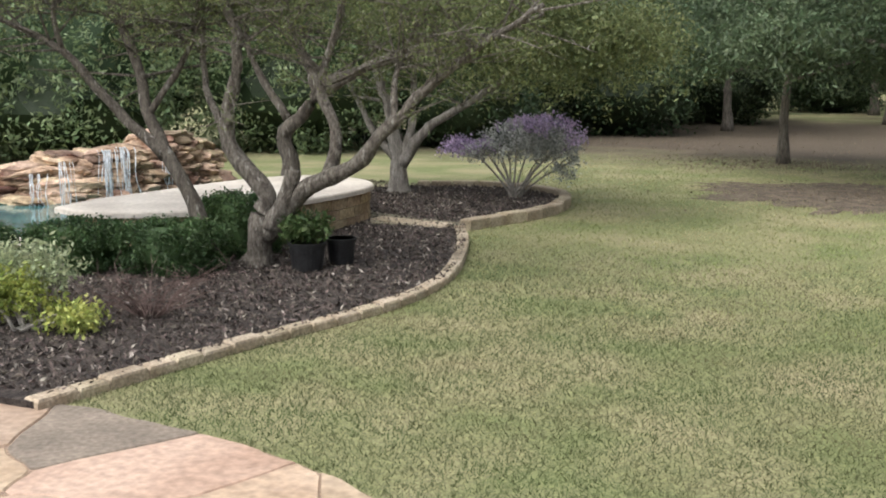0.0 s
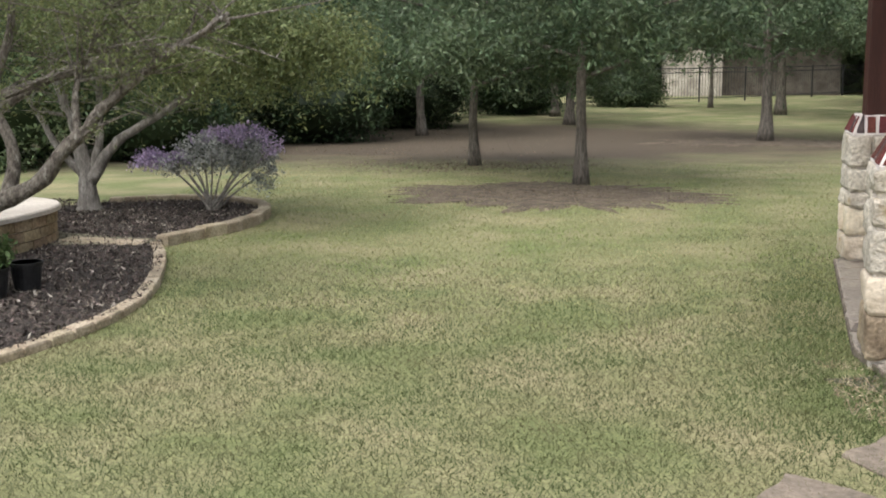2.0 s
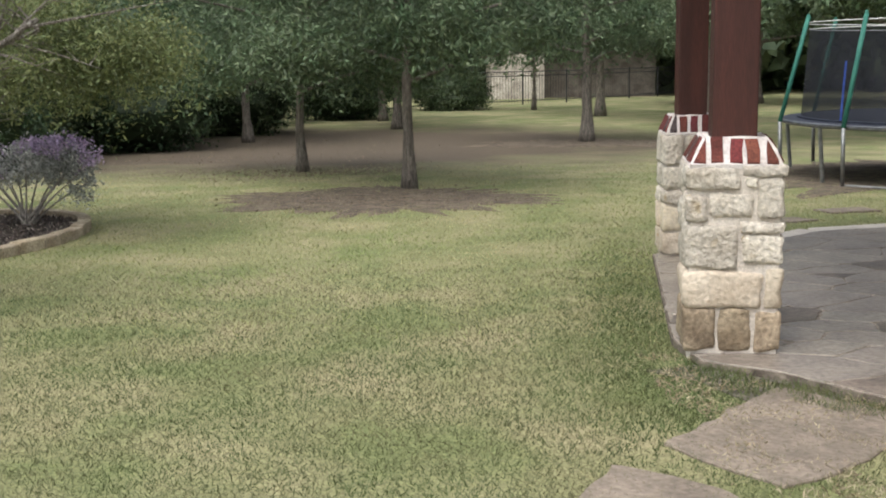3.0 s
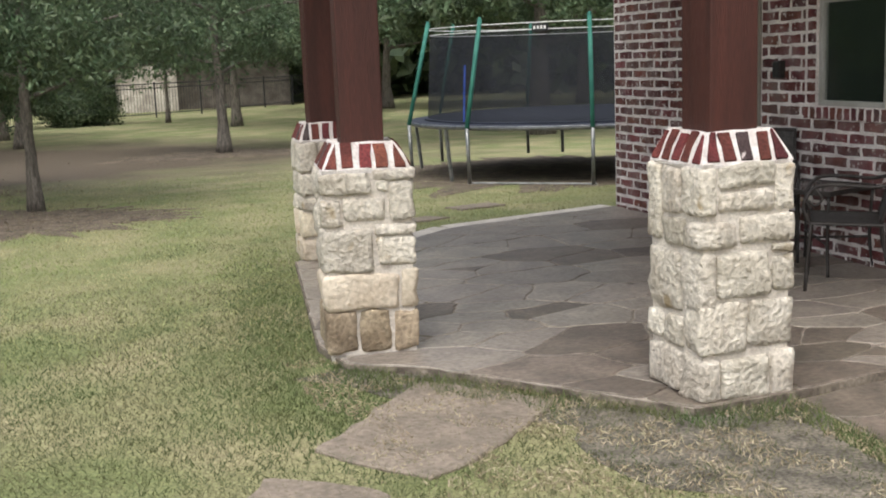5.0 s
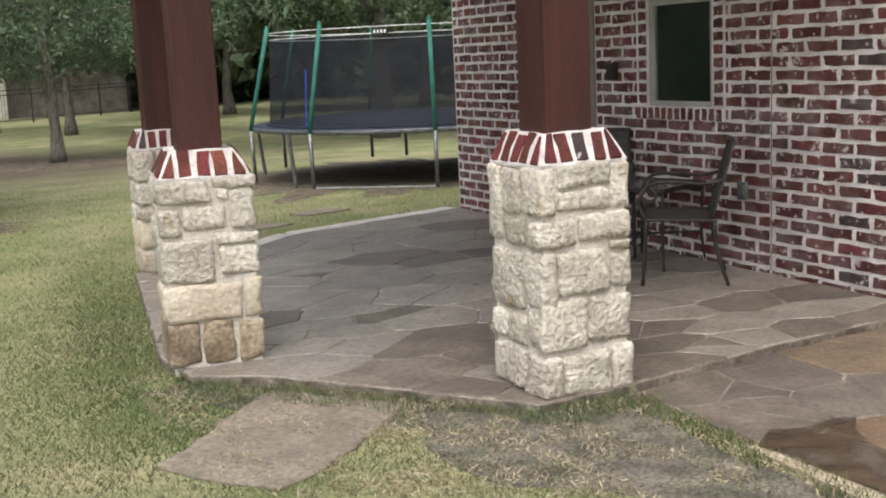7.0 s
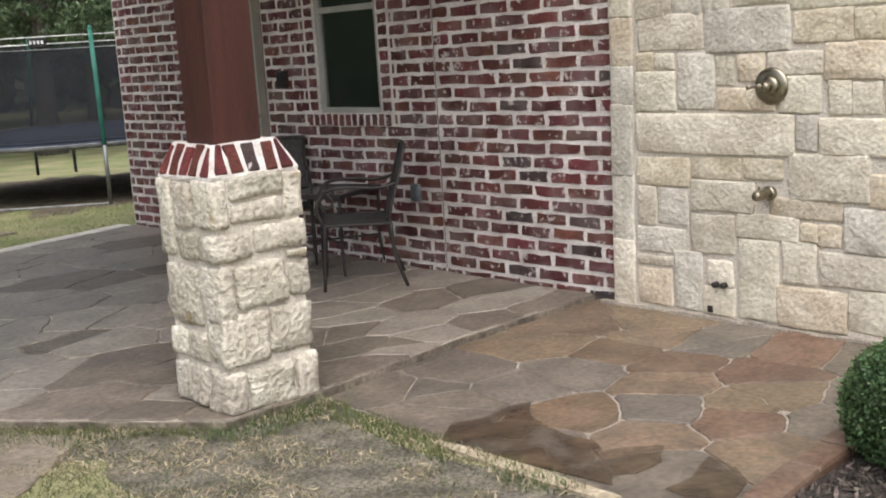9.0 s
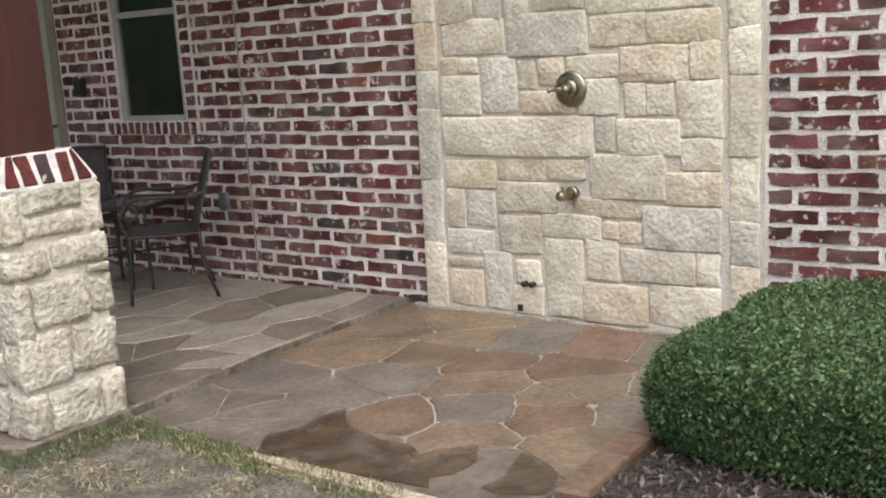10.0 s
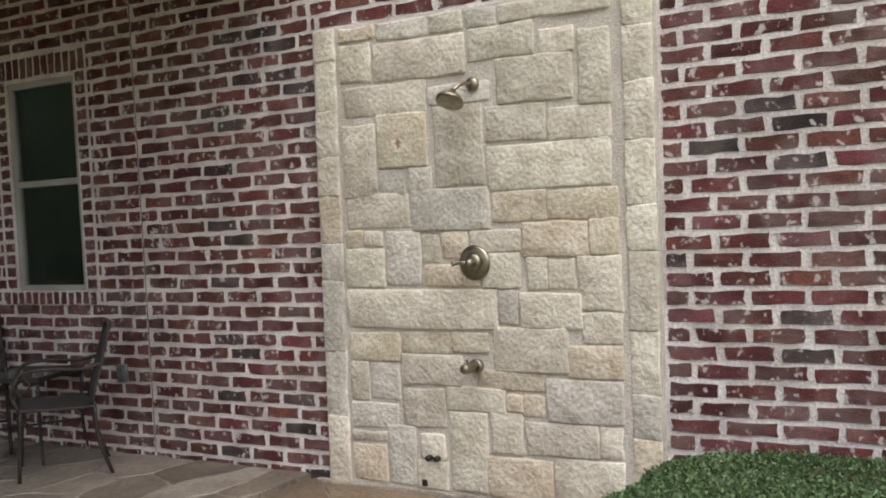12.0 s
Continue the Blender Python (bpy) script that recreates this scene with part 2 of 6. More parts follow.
BLADE_LONG = mat("long_grass_blades", (0.068, 0.112, 0.036), (0.135, 0.150, 0.060), 3, 0.7, 0.0, 14, island=0.4, grain=0.3, translucent=0.25)


def lawn_material():
    """Mown lawn: green and straw patches, bare brown ground in the grove, darkened there for tree shade."""
    m = mat("lawn", (0.168, 0.192, 0.078), (0.335, 0.290, 0.172), 1.3, 0.9, 0.6, 70, grain=0.35, lo=0.38, hi=0.76, depth=0.02)
    n, l = m.node_tree.nodes, m.node_tree.links
    b = n["Principled BSDF"]
    base = b.inputs["Base Color"].links[0].from_socket
    geo = n.new("ShaderNodeNewGeometry")
    mp = n.new("ShaderNodeMapping")
    mp.inputs["Location"].default_value = (0.36, -3.55, 0)
    mp.inputs["Scale"].default_value = (0.115, 0.150, 0)
    l.new(geo.outputs["Position"], mp.inputs["Vector"])
    ln = n.new("ShaderNodeVectorMath")
    ln.operation = "LENGTH"
    l.new(mp.outputs["Vector"], ln.inputs[0])
    nz = n.new("ShaderNodeTexNoise")
    nz.inputs["Scale"].default_value = 0.6
    nz.inputs["Detail"].default_value = 8
    l.new(geo.outputs["Position"], nz.inputs["Vector"])
    ad = n.new("ShaderNodeMath")
    ad.operation = "ADD"
    l.new(ln.outputs["Value"], ad.inputs[0])
    l.new(nz.outputs["Fac"], ad.inputs[1])
    rp = n.new("ShaderNodeValToRGB")
    rp.color_ramp.elements[0].position, rp.color_ramp.elements[1].position = 0.0, 1.0
    rp.color_ramp.elements[0].color, rp.color_ramp.elements[1].color = (0.95, 0.95, 0.95, 1), (0, 0, 0, 1)
    mr = n.new("ShaderNodeMapRange")
    mr.inputs["From Min"].default_value, mr.inputs["From Max"].default_value = 1.25, 1.95
    l.new(ad.outputs[0], mr.inputs["Value"])
    l.new(mr.outputs["Result"], rp.inputs["Fac"])
    # bare grove soil, its brown deepened to carry the trees' shade
    soil = n.new("ShaderNodeRGB")
    soil.outputs[0].default_value = (0.088, 0.066, 0.048, 1)
    mx = n.new("ShaderNodeMix")
    mx.data_type = "RGBA"
    l.new(rp.outputs["Color"], mx.inputs["Factor"])
    l.new(base, mx.inputs["A"])
    l.new(soil.outputs[0], mx.inputs["B"])
    l.new(mx.outputs["Result"], b.inputs["Base Color"])
    return m


LAWN = lawn_material()
METAL_DARK = mat("dark_bronze_metal", (0.030, 0.026, 0.024), (0.055, 0.048, 0.044), 20, 0.45, 0.1, 120, metal=0.3)
SLING = mat("woven_sling", (0.045, 0.042, 0.040), (0.075, 0.070, 0.066), 40, 0.75, 0.4, 300)
TABLE_GLASS = mat("speckled_glass_top", (0.10, 0.09, 0.085), (0.17, 0.155, 0.145), 30, 0.15, 0.05, 90)
BRASS = mat("brushed_nickel_brass", (0.26, 0.23, 0.17), (0.38, 0.34, 0.27), 30, 0.32, 0.05, 150, metal=1.0, grain=0.1)
FRAME_WHITE = mat("cream_window_frame", (0.34, 0.33, 0.30), (0.42, 0.41, 0.38), 5, 0.5, 0.05, 60, grain=0.06)
TRIM_TAUPE = mat("taupe_door_trim", (0.20, 0.175, 0.145), (0.26, 0.23, 0.19), 4, 0.6, 0.1, 40, grain=0.08)
SCREEN = mat("dark_window_screen", (0.012, 0.018, 0.015), (0.022, 0.030, 0.026), 3, 0.35, 0.1, 300, grain=0.15)
PLASTIC_BLACK = mat("black_nursery_plastic", (0.012, 0.012, 0.013), (0.024, 0.024, 0.025), 14, 0.5, 0.1, 60)
GREEN_FOAM = mat("green_foam_sleeve", (0.020, 0.125, 0.095), (0.040, 0.180, 0.135), 6, 0.65, 0.2, 60, grain=0.15)
GALV = mat("galvanised_steel", (0.17, 0.18, 0.18), (0.28, 0.285, 0.28), 10, 0.45, 0.1, 80, metal=0.7, grain=0.12)
BLUE_PAD = mat("blue_pad", (0.020, 0.045, 0.20), (0.035, 0.075, 0.30), 5, 0.6, 0.1, 40)
MAT_BED = mat("trampoline_bed", (0.014, 0.018, 0.030), (0.030, 0.036, 0.055), 6, 0.6, 0.1, 60)
WHITE_STRAP = mat("white_strap", (0.60, 0.60, 0.58), (0.75, 0.75, 0.72), 8, 0.7, 0.1, 60, grain=0.08)
IRON = mat("black_iron", (0.012, 0.013, 0.014), (0.030, 0.030, 0.030), 9, 0.5, 0.1, 60)
CEDAR = mat("weathered_boards", (0.10, 0.085, 0.07), (0.19, 0.165, 0.14), 3, 0.9, 0.4, 40)
FAR_STONE = mat("far_pale_stone", (0.28, 0.25, 0.21), (0.50, 0.46, 0.39), 2.5, 0.9, 0.6, 12, grain=0.3)
FAR_ROOF = mat("far_roof_shingle", (0.09, 0.08, 0.075), (0.15, 0.135, 0.125), 3, 0.9, 0.4, 14)
COPING = mat("pale_coping", (0.50, 0.45, 0.39), (0.64, 0.59, 0.52), 2.5, 0.75, 0.4, 30, grain=0.14)
POOL_WALL = mat("pool_wall_stone", (0.24, 0.17, 0.10), (0.40, 0.31, 0.20), 4, 0.9, 0.9, 40, vary=0.2)
BOULDER = mat("waterfall_boulder", (0.150, 0.080, 0.048), (0.52, 0.40, 0.28), 3.4, 0.8, 1.0, 22, vary=0.42, grain=0.35, depth=0.03)
WATER_WHITE = mat("falling_water", (0.60, 0.66, 0.70), (0.85, 0.88, 0.90), 20, 0.2, 0.6, 40, translucent=0.4, grain=0.15)
CEILING_WOOD = mat("stained_ceiling_boards", (0.28, 0.21, 0.15), (0.38, 0.30, 0.22), 3, 0.7, 0.2, 40, stretch=(0.6, 6, 6))
GREY_PVC = mat("grey_box", (0.10, 0.11, 0.115), (0.15, 0.16, 0.165), 9, 0.6, 0.1, 50)


def pool_water():
    m = mat("pool_water", (0.045, 0.13, 0.135), (0.085, 0.20, 0.20), 1.5, 0.08, 0.25, 9, grain=0.12, spec=0.6)
    return m


WATER = pool_water()


def net_material():
    """Fine dark mesh cloth, partly see-through."""
    m = mat("black_net", (0.010, 0.012, 0.016), (0.020, 0.022, 0.028), 4, 0.8, 0.0, 40)
    n, l = m.node_tree.nodes, m.node_tree.links
    tp = n.new("ShaderNodeBsdfTransparent")
    ms = n.new("ShaderNodeMixShader")
    ms.inputs["Fac"].default_value = 0.60
    l.new(tp.outputs[0], ms.inputs[1])
    l.new(n["Principled BSDF"].outputs[0], ms.inputs[2])
    l.new(ms.outputs[0], n["Material Output"].inputs["Surface"])
    return m


NET = net_material()


def glass_material():
    m = bpy.data.materials.new("window_glass")
    m.use_nodes = True
    b = m.node_tree.nodes["Principled BSDF"]
    b.inputs["Base Color"].default_value = (0.85, 0.9, 0.88, 1)
    b.inputs["Roughness"].default_value = 0.03
    b.inputs["Transmission Weight"].default_value = 1.0
    return m


GLASS = glass_material()

# ---- builders ----
rng = np.random.default_rng(7)


def mesh_object(name, bm, material, smooth=False):
    me = bpy.data.meshes.new(name)
    bm.to_mesh(me)
    bm.free()
    me.materials.append(material)
    if smooth:
        me.polygons.foreach_set("use_smooth", [True] * len(me.polygons))
    return new(name, me)


def part(name, bm, material, parent, label="", smooth=False):
    ob = mesh_object(name, bm, material, smooth)
    ob.parent = parent
    if label:
        tagged(ob, label)
    return ob


def thing(name, label, category, at=(0, 0, 0), turn=0.0, group="", kind=""):
    ob = new(name)
    ob.matrix_world = pose(*at, 0, 0, turn)
    bpy.context.view_layer.update()
    return tagged(ob, label, category, group, kind)


def box(bm, x0, x1, y0, y1, z0, z1, bevel=0.0):
    made = bmesh.ops.create_cube(bm, size=1.0, matrix=Matrix.Translation(((x0 + x1) / 2, (y0 + y1) / 2, (z0 + z1) / 2))
                                 @ Matrix.Diagonal((x1 - x0, y1 - y0, z1 - z0, 1)))
    if bevel:
        edges = {e for v in made["verts"] for e in v.link_edges}
        bmesh.ops.bevel(bm, geom=list(edges), offset=bevel, segments=2, affect="EDGES", profile=0.6)
    return bm


def boxes(*rows, bevel=0.0):
    bm = bmesh.new()
    for r in rows:
        box(bm, *r, bevel=bevel)
    return bm


def tube(bm, points, radii, sides=8, close=True):
    """A tapered tube along points."""
    pts = [Vector(p) for p in points]
    rings = []
    for i, p in enumerate(pts):
        way = (pts[min(i + 1, len(pts) - 1)] - pts[max(i - 1, 0)]).normalized()
        side = way.cross(Vector((0.31, 0.17, 0.93)))
        if side.length < 0.05:
            side = way.cross(Vector((1, 0, 0)))
        side.normalize()
        up = way.cross(side)
        r = radii[i] if isinstance(radii, (list, tuple)) else radii
        rings.append([bm.verts.new(p + r * (math.cos(a) * side + math.sin(a) * up))
                      for a in (2 * math.pi * k / sides for k in range(sides))])
    for a, b in zip(rings, rings[1:]):
        for k in range(sides):
            bm.faces.new((a[k], a[(k + 1) % sides], b[(k + 1) % sides], b[k]))
    if close:
        bm.faces.new(rings[0][::-1])
        bm.faces.new(rings[-1])
    return bm


def bar(points, radius, sides=8):
    return tube(bmesh.new(), points, radius, sides)


def smooth_path(points, steps=5):
    """A Catmull-Rom line through points."""
    p = [Vector(q) for q in points]
    p = [2 * p[0] - p[1]] + p + [2 * p[-1] - p[-2]]
    out = []
    for i in range(1, len(p) - 2):
        for k in range(steps):
            t = k / steps
            a, b, c, d = p[i - 1:i + 3]
            out.append(0.5 * (2 * b + (c - a) * t + (2 * a - 5 * b + 4 * c - d) * t * t + (3 * b - a - 3 * c + d) * t ** 3))
    return out + [p[-2]]


def slab(bm, outline, z0, z1, chamfer=0.0):
    """A flat stone with that outline (anticlockwise), its top edge eased."""
    low = [bm.verts.new((x, y, z0)) for x, y in outline]
    mid = [bm.verts.new((x, y, z1 - chamfer)) for x, y in outline]
    rings = [low, mid]
    if chamfer:
        cx, cy = sum(p[0] for p in outline) / len(outline), sum(p[1] for p in outline) / len(outline)
        top = []
        for x, y in outline:
            d = max(math.hypot(x - cx, y - cy), 1e-4)
            k = max(0.0, 1 - chamfer / d)
            top.append(bm.verts.new((cx + (x - cx) * k, cy + (y - cy) * k, z1)))
        rings.append(top)
    n = len(outline)
    for a, b in zip(rings, rings[1:]):
        for k in range(n):
            bm.faces.new((a[k], a[(k + 1) % n], b[(k + 1) % n], b[k]))
    bm.faces.new(rings[-1])
    return bm


def leaves_mesh(name, centres, length, width, material, parent=None, droop=0.0, spread=0.35):
    """Many small folded leaves, one quad each, at centres; droop turns them down, spread varies their size."""
    n = len(centres)
    c = np.asarray(centres, float)
    d = rng.normal(size=(n, 3))
    d[:, 2] -= droop
    d /= np.linalg.norm(d, axis=1)[:, None]
    s = np.cross(d, rng.normal(size=(n, 3)))
    s /= np.linalg.norm(s, axis=1)[:, None] + 1e-9
    k = (1 + spread * rng.uniform(-1, 1, (n, 1)))
    lf, wf = length * k / 2, width * k / 2
    up = np.cross(d, s) * wf * 0.35
    verts = np.stack([c - d * lf, c + s * wf + up, c + d * lf, c - s * wf + up], 1).reshape(-1, 3)
    me = bpy.data.meshes.new(name)
    me.vertices.add(4 * n)
    me.vertices.foreach_set("co", verts.ravel())
    me.loops.add(4 * n)
    me.loops.foreach_set("vertex_index", np.arange(4 * n))
    me.polygons.add(n)
    me.polygons.foreach_set("loop_start", np.arange(0, 4 * n, 4))
    me.update()
    me.materials.append(material)
    ob = new(name, me)
    ob.parent = parent
    return ob


def clumps(centre, radii, count, per, size, shell=0.55, flat=1.0, floor=-99.0, spray=0.0, boxy=1.0):
    """Leaf places: clumps scattered mostly through the outer part of an ellipsoid."""
    d = rng.normal(size=(count, 3))
    d /= np.linalg.norm(d, axis=1)[:, None]
    d = np.sign(d) * np.abs(d) ** boxy
    r = rng.uniform(shell, 1.0, (count, 1))
    c = np.asarray(centre) + d * r * np.asarray(radii)
    p = np.repeat(c, per, 0) + rng.normal(size=(count * per, 3)) * np.array([size, size, size * flat])
    if spray:
        way = d * 0.7 + rng.normal(size=(count, 3)) * 0.6 + np.array([0, 0, -0.25])
        p += np.repeat(way * spray, per, 0) * rng.uniform(-1, 1, (count * per, 1))
    return p[p[:, 2] > floor]


def ground_z(x, y):
    r = math.hypot(x, y)
    s = min(1.0, max(0.0, (r - 10.5) / 17.0))
    return -0.006 - 0.33 * s * s * (3 - 2 * s)


def rock(bm, centre, size, seed, cuts=2, rough=0.22):
    """A weathered boulder."""
    made = bmesh.ops.create_icosphere(bm, subdivisions=cuts, radius=1.0)
    for v in made["verts"]:
        q = v.co.copy()
        for i in range(3):
            q[i] = math.copysign(abs(q[i]) ** 0.72, q[i])
        q *= 1 + rough * noise.noise(v.co * 1.7 + Vector((seed * 3.1, seed, 0))) + 0.3 * rough * noise.noise(v.co * 4.5 + Vector((seed, 0, 7)))
        v.co = Vector((q[0] * size[0], q[1] * size[1], q[2] * size[2])) + Vector(centre)
    return bm


def field_stone(x0, x1, y0, y1, z0, z1, seed, rough=0.012, ease=0.022):
    """A rough hewn stone: a finely divided block with eased corners and a lumpy skin."""
    bm = bmesh.new()
    bmesh.ops.create_cube(bm, size=2.0)
    bmesh.ops.subdivide_edges(bm, edges=bm.edges[:], cuts=4, use_grid_fill=True)
    c = Vector(((x0 + x1) / 2, (y0 + y1) / 2, (z0 + z1) / 2))
    h = Vector(((x1 - x0) / 2, (y1 - y0) / 2, (z1 - z0) / 2))
    ease = min(ease, 0.5 * min(h))
    for v in bm.verts:
        rim = [math.copysign(max(0.55, 1 - 1.3 * ease / k), q) if 0.5 < abs(q) < 0.9 else q for q, k in zip(v.co, h)]
        p = Vector([q * k for q, k in zip(rim, h)])
        core = Vector([max(-k + ease, min(k - ease, q)) for q, k in zip(p, h)])
        d = p - core
        if d.length > ease:
            p = core + d * (ease / d.length)
        w = p * 9 + Vector((seed * 7.3, seed * 1.9, seed * 3.7))
        lump = Vector((noise.noise(w), noise.noise(w + Vector((31, 0, 0))), noise.noise(w + Vector((0, 47, 0)))))
        w2 = p * 30 + Vector((seed, seed * 5, 0))
        lump += 0.45 * Vector((noise.noise(w2), noise.noise(w2 + Vector((11, 0, 0))), noise.noise(w2 + Vector((0, 17, 0)))))
        v.co = c + p + lump * rough
    return bm



# ---- ground ----
def ground_sheet():
    bm = bmesh.new()
    radii = [0.6 * k for k in range(1, 40)] + [26, 29, 33, 38, 45, 55, 70, 100, 160, 300, 700, 1500]
    count = 72
    rings = []
    centre = bm.verts.new((0, 0, ground_z(0, 0)))
    for r in radii:
        ring = []
        for k in range(count):
            a = 2 * math.pi * k / count
            x, y = r * math.cos(a), r * math.sin(a)
            ring.append(bm.verts.new((x, y, ground_z(x, y))))
        rings.append(ring)
    for k in range(count):
        bm.faces.new((centre, rings[0][k], rings[0][(k + 1) % count]))
    for a, b in zip(rings, rings[1:]):
        for k in range(count):
            bm.faces.new((a[k], b[k], b[(k + 1) % count], a[(k + 1) % count]))
    return tagged(mesh_object("ground", bm, LAWN, True), "mown lawn with green and straw patches, bare and darkened for shade under the trees", "lawn", kind="structure")


ground_sheet()


def flat_patch(name, outline, z, material, label, category, wobble=0.0, thick=0.03, kind="structure"):
    """A level patch of ground cover with an uneven edge."""
    pts = []
    for i, (x, y) in enumerate(outline):
        x2, y2 = outline[(i + 1) % len(outline)]
        for k in range(6):
            t = k / 6
            px, py = x + (x2 - x) * t, y + (y2 - y) * t
            px += wobble * noise.noise(Vector((px * 2.3, py * 2.3, 1)))
            py += wobble * noise.noise(Vector((px * 2.3, py * 2.3, 9)))
            pts.append((px, py))
    bm = slab(bmesh.new(), pts, z - thick, z)
    bmesh.ops.triangulate(bm, faces=[f for f in bm.faces if len(f.verts) > 4])
    return tagged(mesh_object(name, bm, material), label, category, kind=kind)


def draped(name, cx, cy, rx, ry, material, label, category):
    """A patch of ground cover that lies on the lawn's slope, with a ragged edge."""
    bm = bmesh.new()
    n, rings = 140, []
    for k in range(1, 9):
        ring = []
        for j in range(n):
            a = 2 * math.pi * j / n
            w = k / 8 * (1 + 0.42 * noise.noise(Vector((2.2 * math.cos(a), 2.2 * math.sin(a), cx))) + 0.30 * noise.noise(Vector((9 * math.cos(a), 9 * math.sin(a), cy))) + 0.30 * noise.noise(Vector((26 * math.cos(a), 26 * math.sin(a), cy))))
            x, y = cx + rx * w * math.cos(a), cy + ry * w * math.sin(a)
            ring.append(bm.verts.new((x, y, ground_z(x, y) + (0.014 if k < 8 else 0.0))))
        rings.append(ring)
    c = bm.verts.new((cx, cy, ground_z(cx, cy) + 0.014))
    for j in range(n):
        bm.faces.new((c, rings[0][j], rings[0][(j + 1) % n]))
    for p, q in zip(rings, rings[1:]):
        for j in range(n):
            bm.faces.new((p[j], q[j], q[(j + 1) % n], p[(j + 1) % n]))
    return tagged(mesh_object(name, bm, material), label, category, kind="structure")


# planting beds
KERB_LINE = smooth_path([(-3.46, 3.50, 0), (-3.36, 3.95, 0), (-3.22, 4.58, 0), (-3.04, 5.22, 0), (-2.89, 5.80, 0), (-2.86, 6.40, 0),
                         (-2.98, 7.09, 0), (-3.30, 8.05, 0), (-3.55, 8.60, 0)], 6)
KERB_FAR = smooth_path([(-3.55, 8.68, 0), (-3.42, 9.05, 0), (-3.20, 9.65, 0), (-3.20, 10.40, 0), (-3.50, 11.05, 0), (-4.25, 11.35, 0),
                        (-5.05, 11.10, 0)], 6)
flat_patch("planting_bed", [(p.x, p.y) for p in KERB_LINE] + [(-4.6, 8.75), (-5.6, 9.6), (-7.8, 7.2), (-9, 3.5)], 0.035, MULCH,
           "dark shredded bark mulch in the planting bed", "mulch bed")
flat_patch("far_planting_bed", [(p.x, p.y) for p in KERB_FAR] + [(-5.6, 10.6), (-5.2, 9.4), (-4.4, 8.95)], 0.03, MULCH,
           "dark bark mulch in a kerbed bed", "mulch bed")
flat_patch("soil_path", [(-3.62, 8.58), (-3.62, 8.74), (-4.5, 9.0), (-4.9, 9.3), (-4.9, 8.4)], 0.042, SOIL, "reddish bare soil path between beds", "soil", 0.05)
draped("tree_mulch_ring", -0.45, 12.40, 1.6, 1.25, TREE_MULCH_AND_SHADE, "brown leaf mulch ring round a tree", "mulch")
draped("grove_mulch", 3.2, 23.5, 2.3, 1.4, TREE_MULCH_AND_SHADE, "brown leaf mulch under a lawn tree", "mulch")
flat_patch("hedge_bed", [(3.10, 1.86), (5.07, 1.86), (5.07, -3.0), (3.0, -3.0)], 0.012, MULCH, "dark mulch under the clipped boxwood", "mulch bed")
flat_patch("bare_strip", [(1.30, 5.62), (1.02, 5.35), (1.35, 4.85), (1.72, 4.35), (1.90, 3.80), (2.02, 3.35), (2.32, 2.85), (2.66, 2.30), (2.86, 2.30), (2.92, 4.02),
                          (2.45, 4.02), (1.85, 4.80), (1.62, 5.20)], -0.002, GRIT, "bare grey dry soil beside the patio edge", "soil", 0.2)
# bare ground in a darker colour that paints in the trampoline's shade
draped("shaded_bare_ground", 6.7, 14.3, 3.0, 2.8, TREE_MULCH_AND_SHADE, "bare ground under the trampoline, darkened for its shade", "soil")


# ---- patio slabs ----
PATIO = [(2.43, 4.00), (2.92, 4.02), (3.84, 4.15), (5.065, 4.22), (5.065, 9.78), (3.25, 9.34), (2.78, 8.98), (1.66, 8.40), (1.24, 5.80), (1.28, 5.36), (1.62, 5.10)]
LOWER = [(2.86, 2.20), (3.12, 1.94), (5.065, 1.94), (5.065, 4.20), (3.84, 4.13), (2.93, 3.99)]
PEACH = [(-1.72, 3.21), (-1.92, 3.31), (-2.16, 3.41), (-2.53, 3.52), (-3.00, 3.58), (-3.40, 3.62), (-5.2, 3.50), (-6.5, 1.0), (-5.0, -4.0),
         (-1.0, -4.0), (0.2, -1.5), (0.25, 0.6), (-0.35, 1.9), (-1.0, 2.75)]


def bed_slab(name, outline, z0, z1, label, joint=None):
    joint = joint or FLAG_JOINT
    bm = slab(bmesh.new(), outline, z0, z1)
    bmesh.ops.triangulate(bm, faces=[f for f in bm.faces if len(f.verts) > 4])
    bmesh.ops.recalc_face_normals(bm, faces=bm.faces)
    return tagged(mesh_object(name, bm, joint), label, "patio", kind="structure")


patio_floor = bed_slab("patio_floor", PATIO, -0.05, 0.030, "covered patio of grey irregular flagstones")
lower_floor = bed_slab("shower_floor", LOWER, -0.05, 0.000, "rust and grey flagstone floor of the outdoor shower")
peach_floor = bed_slab("stamped_patio", PEACH[::-1], -0.05, -0.004, "peach stamped flagstone patio", PINK_JOINT)
bm = bmesh.new()
for a, b in list(zip(PATIO[0:3], PATIO[1:4])) + list(zip(PATIO[7:], PATIO[8:] + PATIO[:1])):
    n = Vector((b[1] - a[1], a[0] - b[0], 0)).normalized() * 0.012
    box_pts = [(a[0] + n.x, a[1] + n.y), (b[0] + n.x, b[1] + n.y), (b[0], b[1]), (a[0], a[1])]
    slab(bm, box_pts, -0.03, 0.031)
part("slab_edge", bm, SLAB_EDGE, patio_floor, "rough brown slab edge")

bm = bmesh.new()
for a, b in zip(PATIO[4:6], PATIO[5:7]):
    n = Vector((b[1] - a[1], a[0] - b[0], 0)).normalized() * 0.20
    slab(bm, [(a[0], a[1]), (b[0], b[1]), (b[0] + n.x, b[1] + n.y), (a[0] + n.x, a[1] + n.y)], -0.04, 0.030, 0.004)
bmesh.ops.recalc_face_normals(bm, faces=bm.faces)
